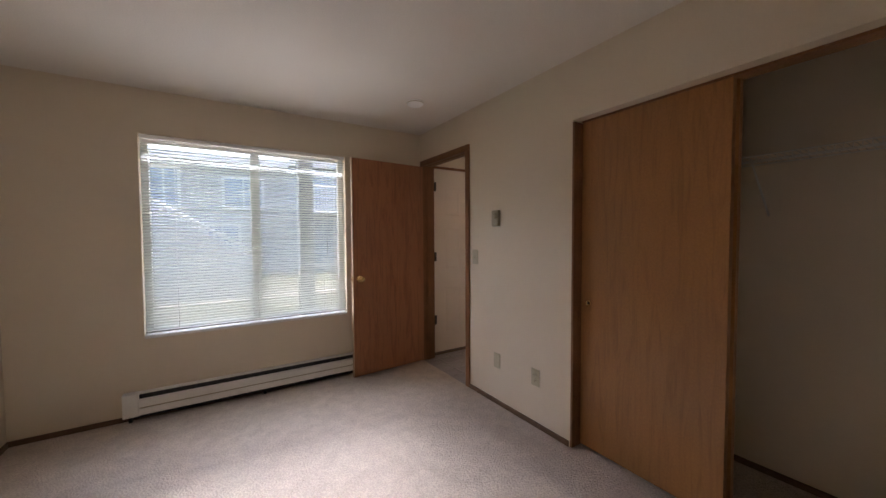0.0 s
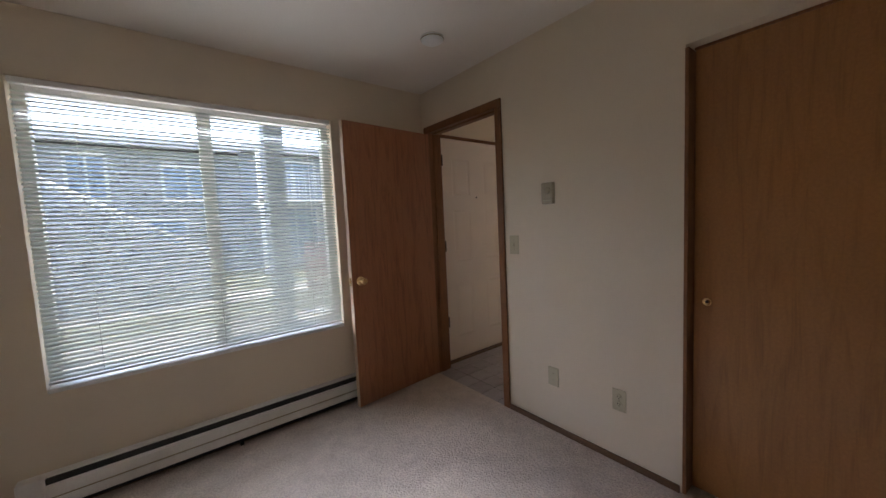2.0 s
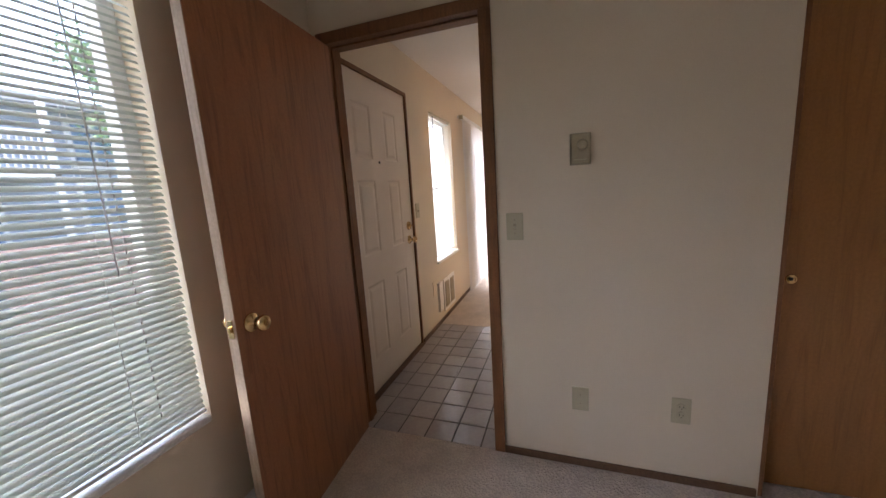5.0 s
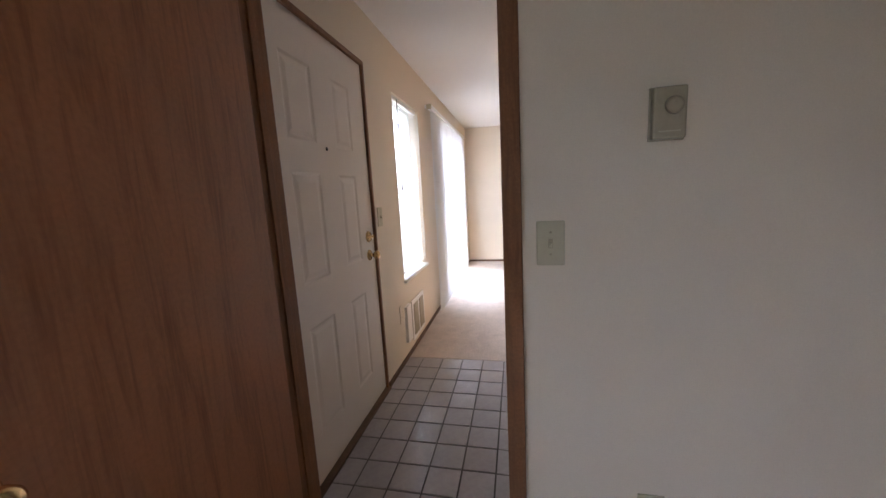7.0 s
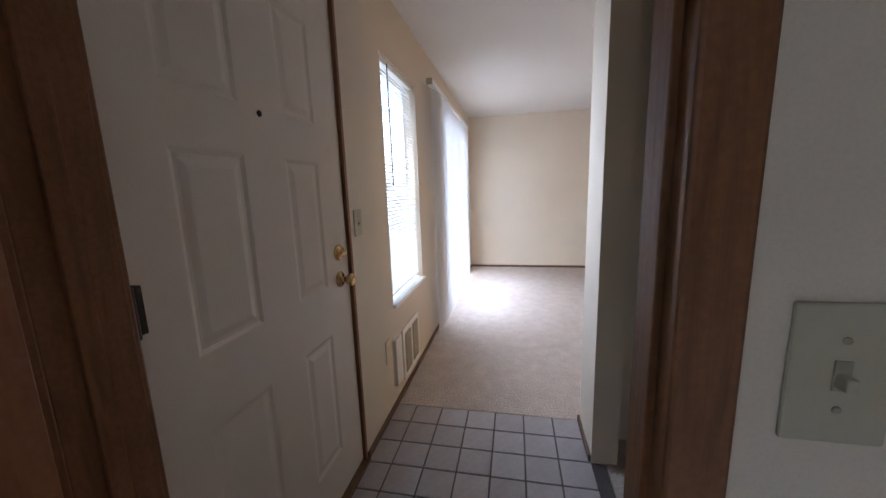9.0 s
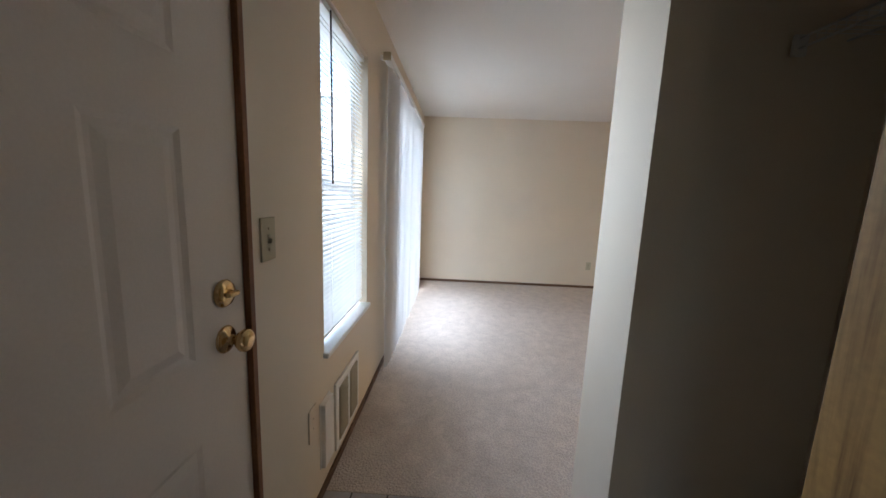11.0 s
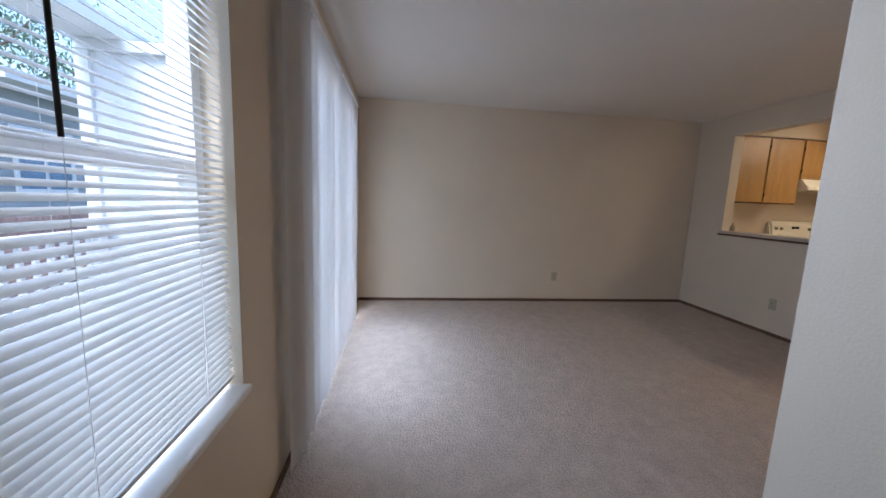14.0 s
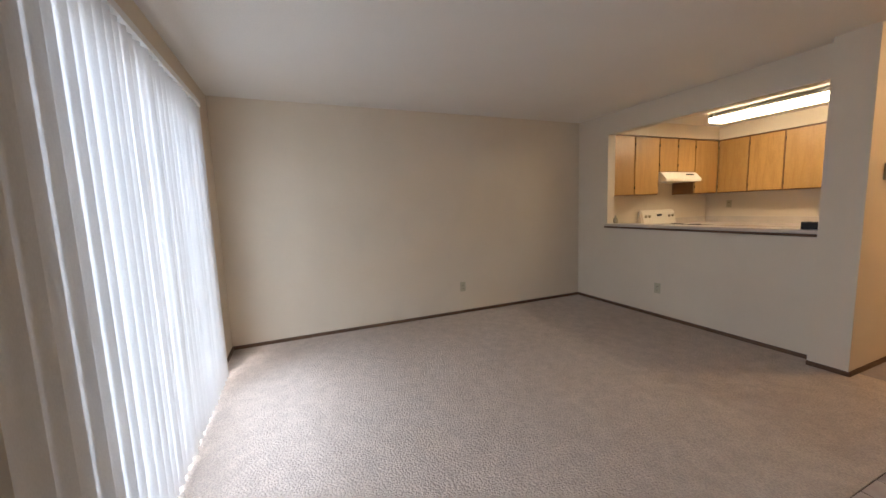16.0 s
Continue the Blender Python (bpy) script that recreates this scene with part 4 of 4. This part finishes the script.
# ---- outside ----
structure("ground", boxes((-400, 400, NORTH + 0.151, 400, -0.60, -0.16)), GRASS, "short green lawn outside", "ground")
structure("backdrop_ground", boxes((-400, 400, -400, NORTH + 0.150, -0.60, -0.205)), GRASS, "short green lawn around the building", "ground")
structure("pavement", boxes((-6, 12, NORTH + 0.152, NORTH + 3.6, -0.159, -0.04), (-6, 12, 9.0, 10.4, -0.159, -0.12)), CONCRETE, "pale concrete walkway outside", "pavement")
structure("roof_overhang", boxes((-2.5, 2.2, NORTH + 0.151, NORTH + 1.25, 2.56, 2.70), (-2.5, 2.2, NORTH + 0.74, NORTH + 0.90, 2.42, 2.559), (5.6, 8.2, NORTH + 2.0, NORTH + 2.4, 2.56, 2.70)), EXTWHITE, "pale balcony deck and beam above the walkway", "roof")


def post(x, y):
    t = thing("porch_post", (x, y, -0.04), "square grey-white porch post", "post", "porch posts")
    part("shaft", boxes((-0.075, 0.075, -0.075, 0.075, 0.0, 2.46), bevel=0.006), BLUEGREY, t)
    part("plinth", boxes((-0.095, 0.095, -0.095, 0.095, 0.0, 0.12), bevel=0.006), EXTWHITE, t)


post(1.08, NORTH + 0.82)


def railing(x0, x1, y, z, label):
    t = thing("railing", (x0, y, z), label, "railing", "porch railings")
    w = x1 - x0
    part("top_rail", boxes((0, w, -0.03, 0.03, 0.86, 0.91), bevel=0.005), EXTWHITE, t)
    part("bottom_rail", boxes((0, w, -0.02, 0.02, 0.08, 0.12), bevel=0.004), EXTWHITE, t)
    bal = mesh_of("baluster", boxes((-0.016, 0.016, -0.016, 0.016, 0.12, 0.86)), EXTWHITE)
    for i in range(int(w / 0.12)):
        o = part("baluster", bal, EXTWHITE, t)
        o.location = (0.06 + i * 0.12, 0, 0)
    part("post", boxes((-0.05, 0.05, -0.05, 0.05, 0.0, 1.0), (w - 0.05, w + 0.05, -0.05, 0.05, 0.0, 1.0), bevel=0.005), EXTWHITE, t)
    return t


pw = thing("partition_wall", (7.0, NORTH + 0.155, -0.04), "white painted patio partition with end posts", "partition")
part("panel", boxes((-0.05, 0.05, 0.0, 2.16, 0.0, 2.5), bevel=0.004), EXTWHITE, pw)
for y in (1.15, 2.2):
    part("post", boxes((-0.09, 0.09, y - 0.06, y + 0.06, 0.0, 2.5), bevel=0.006), EXTWHITE, pw)
part("cap_beam", boxes((-0.1, 0.1, 0.0, 2.25, 2.5, 2.598), bevel=0.006), EXTWHITE, pw)
railing(5.0, 6.85, NORTH + 2.3, -0.04, "white wooden patio railing with square balusters")


def building(x0, x1, y0, y1, tall, rows, label, mat, slope=0.05, over=ROOF):
    """A two storey house whose local front faces the viewer, with windows, balconies and a low roof."""
    t = thing("apartment_building", ((x0 + x1) / 2, y0, -0.16), label, "building", "", "")
    w, d = (x1 - x0) / 2, y1 - y0
    part("wall", boxes((-w, w, 0, d, 0, tall)), mat, t)
    laps = bmesh.new()
    for k in range(int(tall / 0.22)):
        box(laps, -w, w, -0.018, 0.0, k * 0.22, k * 0.22 + 0.20)
    tagged(part("siding", laps, mat, t), kind="stuff")
    bm = bmesh.new()
    pr = [(-0.7, tall), (d / 2, tall + d * slope), (d + 0.7, tall), (d + 0.7, tall + 0.2), (d / 2, tall + d * slope + 0.25), (-0.7, tall + 0.22)]
    a = [bm.verts.new((-w, y, z)) for y, z in pr]
    b = [bm.verts.new((w, y, z)) for y, z in pr]
    for k in range(6):
        bm.faces.new((a[k], b[k], b[(k + 1) % 6], a[(k + 1) % 6]))
    bm.faces.new(a), bm.faces.new(b[::-1])
    part("roof", bm, over, t)
    for fx, fz, fw, fh, balcony in rows:
        wn_ = part("window", boxes((fx - fw / 2 - 0.09, fx - fw / 2, -0.06, 0.0, fz, fz + fh), (fx + fw / 2, fx + fw / 2 + 0.09, -0.06, 0.0, fz, fz + fh), (fx - fw / 2 - 0.09, fx + fw / 2 + 0.09, -0.06, 0.0, fz + fh, fz + fh + 0.1), (fx - fw / 2 - 0.09, fx + fw / 2 + 0.09, -0.08, 0.0, fz - 0.1, fz), (fx - 0.03, fx + 0.03, -0.05, 0.0, fz, fz + fh)), EXTWHITE, t)
        part("pane", boxes((fx - fw / 2, fx + fw / 2, -0.03, -0.019, fz, fz + fh)), PANE, wn_)
        if balcony:
            bl = part("balcony", boxes((fx - 1.5, fx + 1.5, -1.4, 0, fz - 0.25, fz - 0.11), (fx - 1.5, fx + 1.5, -1.4, -1.34, fz + 0.75, fz + 0.82), (fx - 1.5, fx - 1.38, -1.4, -1.28, -0.0, fz + 1.5), (fx + 1.38, fx + 1.5, -1.4, -1.28, -0.0, fz + 1.5)), EXTWHITE, t)
            bars = bmesh.new()
            for k in range(24):
                box(bars, fx - 1.44 + k * 0.122, fx - 1.41 + k * 0.122, -1.385, -1.355, fz - 0.11, fz + 0.75)
            part("balusters", bars, EXTWHITE, bl)
    return t


building(-13.0, 2.58, 15.0, 24.0, 4.1, [(-4.5, 0.7, 1.5, 1.3, False), (-1.2, 0.7, 1.6, 1.3, False), (3.95, 2.6, 0.75, 1.2, False), (6.3, 2.6, 1.2, 1.0, False), (5.6, 0.5, 1.0, 1.4, False), (-4.5, 2.7, 1.5, 1.1, False), (-1.2, 2.7, 1.5, 1.1, False), (1.6, 2.7, 1.2, 1.1, False)], "pale sided two storey apartment building with grey roof", SIDING)
building(2.6, 11.0, 15.0, 23.0, 4.2, [(-2.4, 2.6, 1.6, 1.35, True), (-2.4, 0.3, 1.6, 1.9, False), (0.6, 2.8, 1.0, 1.1, False), (0.6, 0.9, 1.0, 1.3, False), (3.0, 2.6, 1.2, 1.3, False), (3.0, 0.3, 1.2, 1.9, False)], "blue-grey two storey apartment building with white balconies", BLUEGREY)
building(11.6, 30.0, 11.2, 15.0, 3.5, [(-7.8, 1.3, 1.3, 1.3, False), (-4.6, 1.3, 1.3, 1.3, False), (-1.0, 1.3, 1.2, 1.3, False), (3.0, 1.3, 1.2, 1.3, False)], "pale sided low building with white eaves beyond the walkway", SIDING, 0.0, EXTWHITE)

# outside stair of the opposite building
st = thing("outside_stair", (-2.95, 9.6, -0.16), "white painted outside stair with balustrade", "stairs")
steps = 15
for k in range(steps):
    part("tread", boxes((k * 0.27, k * 0.27 + 0.30, 0.0, 1.1, 2.62 - k * 0.175, 2.67 - k * 0.175), bevel=0.004), CONCRETE, st)
for y in (-0.05, 1.1):
    bm = bmesh.new()
    a = [bm.verts.new(p) for p in ((-0.1, y, 2.75), (steps * 0.27 + 0.1, y, 0.10), (steps * 0.27 + 0.1, y, -0.0), (steps * 0.27 - 0.25, y, 0.0), (-0.1, y, 2.42))]
    f = bm.faces.new(a)
    for v in bmesh.ops.extrude_face_region(bm, geom=[f])["geom"]:
        if isinstance(v, bmesh.types.BMVert):
            v.co.y += 0.05
    part("stringer", bm, EXTWHITE, st)
    part("handrail", tube(bmesh.new(), [(-0.1, y + 0.025, 3.62), (steps * 0.27 + 0.1, y + 0.025, 0.98)], 0.035, 8), EXTWHITE, st)
    bars = bmesh.new()
    for k in range(steps * 2):
        x = k * 0.135
        box(bars, x, x + 0.03, y + 0.01, y + 0.04, 2.70 - x * 0.648, 3.56 - x * 0.648)
    tagged(part("balusters", bars, EXTWHITE, st), kind="stuff")
bm = bmesh.new()
f = bm.faces.new([bm.verts.new(p) for p in ((1.0, -0.06, 2.82), (4.0, -0.06, 0.88), (4.0, -0.06, 0.0), (1.0, -0.06, 0.0))])
for v in bmesh.ops.extrude_face_region(bm, geom=[f])["geom"]:
    if isinstance(v, bmesh.types.BMVert):
        v.co.y -= 0.04
part("side_panel", bm, SIDING, st, "grey boarded stair side")
part("landing", boxes((-2.4, 0.0, -0.05, 5.5, 2.55, 2.68), (-2.4, -2.25, 0.0, 0.15, 0.0, 2.55), (-0.2, -0.05, 0.0, 0.15, 0.0, 2.55), bevel=0.004), EXTWHITE, st)


def fence(x0, x1, y, tall, label):
    t = thing("fence", (x0, y, -0.16), label, "fence")
    bd = mesh_of("board", boxes((0.004, 0.136, -0.010, 0.010, 0.03, tall), bevel=0.004), BRICKRED)
    for i in range(int((x1 - x0) / 0.14)):
        o = part("board", bd, BRICKRED, t)
        o.location = (i * 0.14, random.uniform(-0.004, 0.004), random.uniform(-0.01, 0.01))
    part("rail", boxes((0, x1 - x0, 0.010, 0.05, 0.25, 0.33), (0, x1 - x0, 0.010, 0.05, tall - 0.3, tall - 0.22)), BRICKRED, t)


fence(2.6, 6.6, 8.3, 1.15, "low red-brown board fence on the lawn")
fence(7.4, 14.0, 6.9, 1.05, "low red-brown board fence beyond the patio")


def tree(x, y, tall, spread, label, seed):
    rnd = random.Random(seed)
    t = thing("tree", (x, y, -0.17), label, "tree", "courtyard trees")
    bm = tube(bmesh.new(), [(0, 0, 0), (0.05, 0.02, tall * 0.25), (-0.04, 0.06, tall * 0.5), (0.03, 0.0, tall * 0.85)], [0.17, 0.14, 0.10, 0.03], 10)
    tips = []
    for k in range(11):
        h = tall * rnd.uniform(0.32, 0.8)
        a = rnd.uniform(0, math.tau)
        r = spread * rnd.uniform(0.55, 1.0)
        mid = Vector((math.cos(a) * r * 0.5, math.sin(a) * r * 0.5, h + tall * 0.08))
        tip = Vector((math.cos(a) * r, math.sin(a) * r, h + tall * rnd.uniform(0.10, 0.22)))
        tube(bm, [(0, 0, h), mid, tip], [0.055, 0.035, 0.012], 6)
        tips += [tip, mid, (tip + mid) / 2]
    part("trunk", bm, BARK, t)
    tips += [Vector((0, 0, tall * f)) for f in (0.8, 0.9, 0.97)]
    pts, fcs = [], []
    for c in tips:
        for k in range(150):
            p = c + Vector((rnd.gauss(0, 1), rnd.gauss(0, 1), rnd.gauss(0, 0.8))) * spread * 0.2
            q = Euler((rnd.uniform(0, 6.3), rnd.uniform(0, 6.3), rnd.uniform(0, 6.3))).to_matrix()
            s = rnd.uniform(0.05, 0.11)
            i = len(pts)
            pts += [p + q @ Vector(v) * s for v in ((-1, 0, 0), (0, -0.45, 0.1), (1, 0, 0), (0, 0.45, 0.1))]
            fcs.append((i, i + 1, i + 2, i + 3))
    me = bpy.data.meshes.new("crown")
    me.from_pydata(pts, [], fcs)
    me.materials.append(LEAF)
    tagged(part("crown", me, LEAF, t), kind="stuff")


tree(7.6, 13.0, 6.0, 1.2, "leafy green courtyard tree", 3)
tree(18.0, 17.5, 9.0, 2.9, "leafy green courtyard tree", 5)
tree(23.5, 18.0, 9.6, 3.2, "leafy green courtyard tree", 9)
tree(29.0, 17.0, 8.8, 3.0, "leafy green courtyard tree", 11)

# ---- floor tiles ----
grout = structure("floor_tiles", boxes((2.0725, 3.6475, 2.021, NORTH, -0.12, -0.004)), GROUT, "pale mauve square floor tiles with dark grout", "floor")
PITCH, JOINT = 0.158, 0.007


def tile_field(parent, xs_, ys_, ox, oy):
    """Square tiles laid from the corner (ox, oy), cut at the edges of the field."""
    shared = {}
    i0, i1 = math.floor((xs_[0] - ox) / PITCH), math.ceil((xs_[1] - ox) / PITCH)
    j0, j1 = math.floor((ys_[0] - oy) / PITCH), math.ceil((ys_[1] - oy) / PITCH)
    for i in range(i0, i1):
        for j in range(j0, j1):
            x0, x1 = max(ox + i * PITCH + JOINT / 2, xs_[0]), min(ox + (i + 1) * PITCH - JOINT / 2, xs_[1])
            y0, y1 = max(oy + j * PITCH + JOINT / 2, ys_[0]), min(oy + (j + 1) * PITCH - JOINT / 2, ys_[1])
            if x1 - x0 < 0.012 or y1 - y0 < 0.012:
                continue
            key = (round(x1 - x0, 3), round(y1 - y0, 3))
            if key not in shared:
                shared[key] = mesh_of("tile", boxes((-key[0] / 2, key[0] / 2, -key[1] / 2, key[1] / 2, -0.008, 0.0), bevel=0.002), TILE)
            o = part("tile", shared[key], TILE, parent)
            o.location = ((x0 + x1) / 2, (y0 + y1) / 2, random.uniform(-0.0006, 0.0004))
            o.rotation_euler = (random.uniform(-0.002, 0.002), random.uniform(-0.002, 0.002), random.uniform(-0.003, 0.003))


hall_grout = structure("floor_tiles_hall", boxes((3.6475, 4.2795, -1.19, 0.4495, -0.12, -0.004)), GROUT, "pale mauve square floor tiles in the back hall", "floor")
tile_field(hall_grout, (3.6475, 4.2795), (-1.19, 0.4495), 4.2795 - 4 * PITCH, 0.4495 - 11 * PITCH)
tile_field(grout, (2.0725, 3.6475), (2.085, NORTH - 0.001), 3.648 - 10 * PITCH, 2.549 - 3 * PITCH)
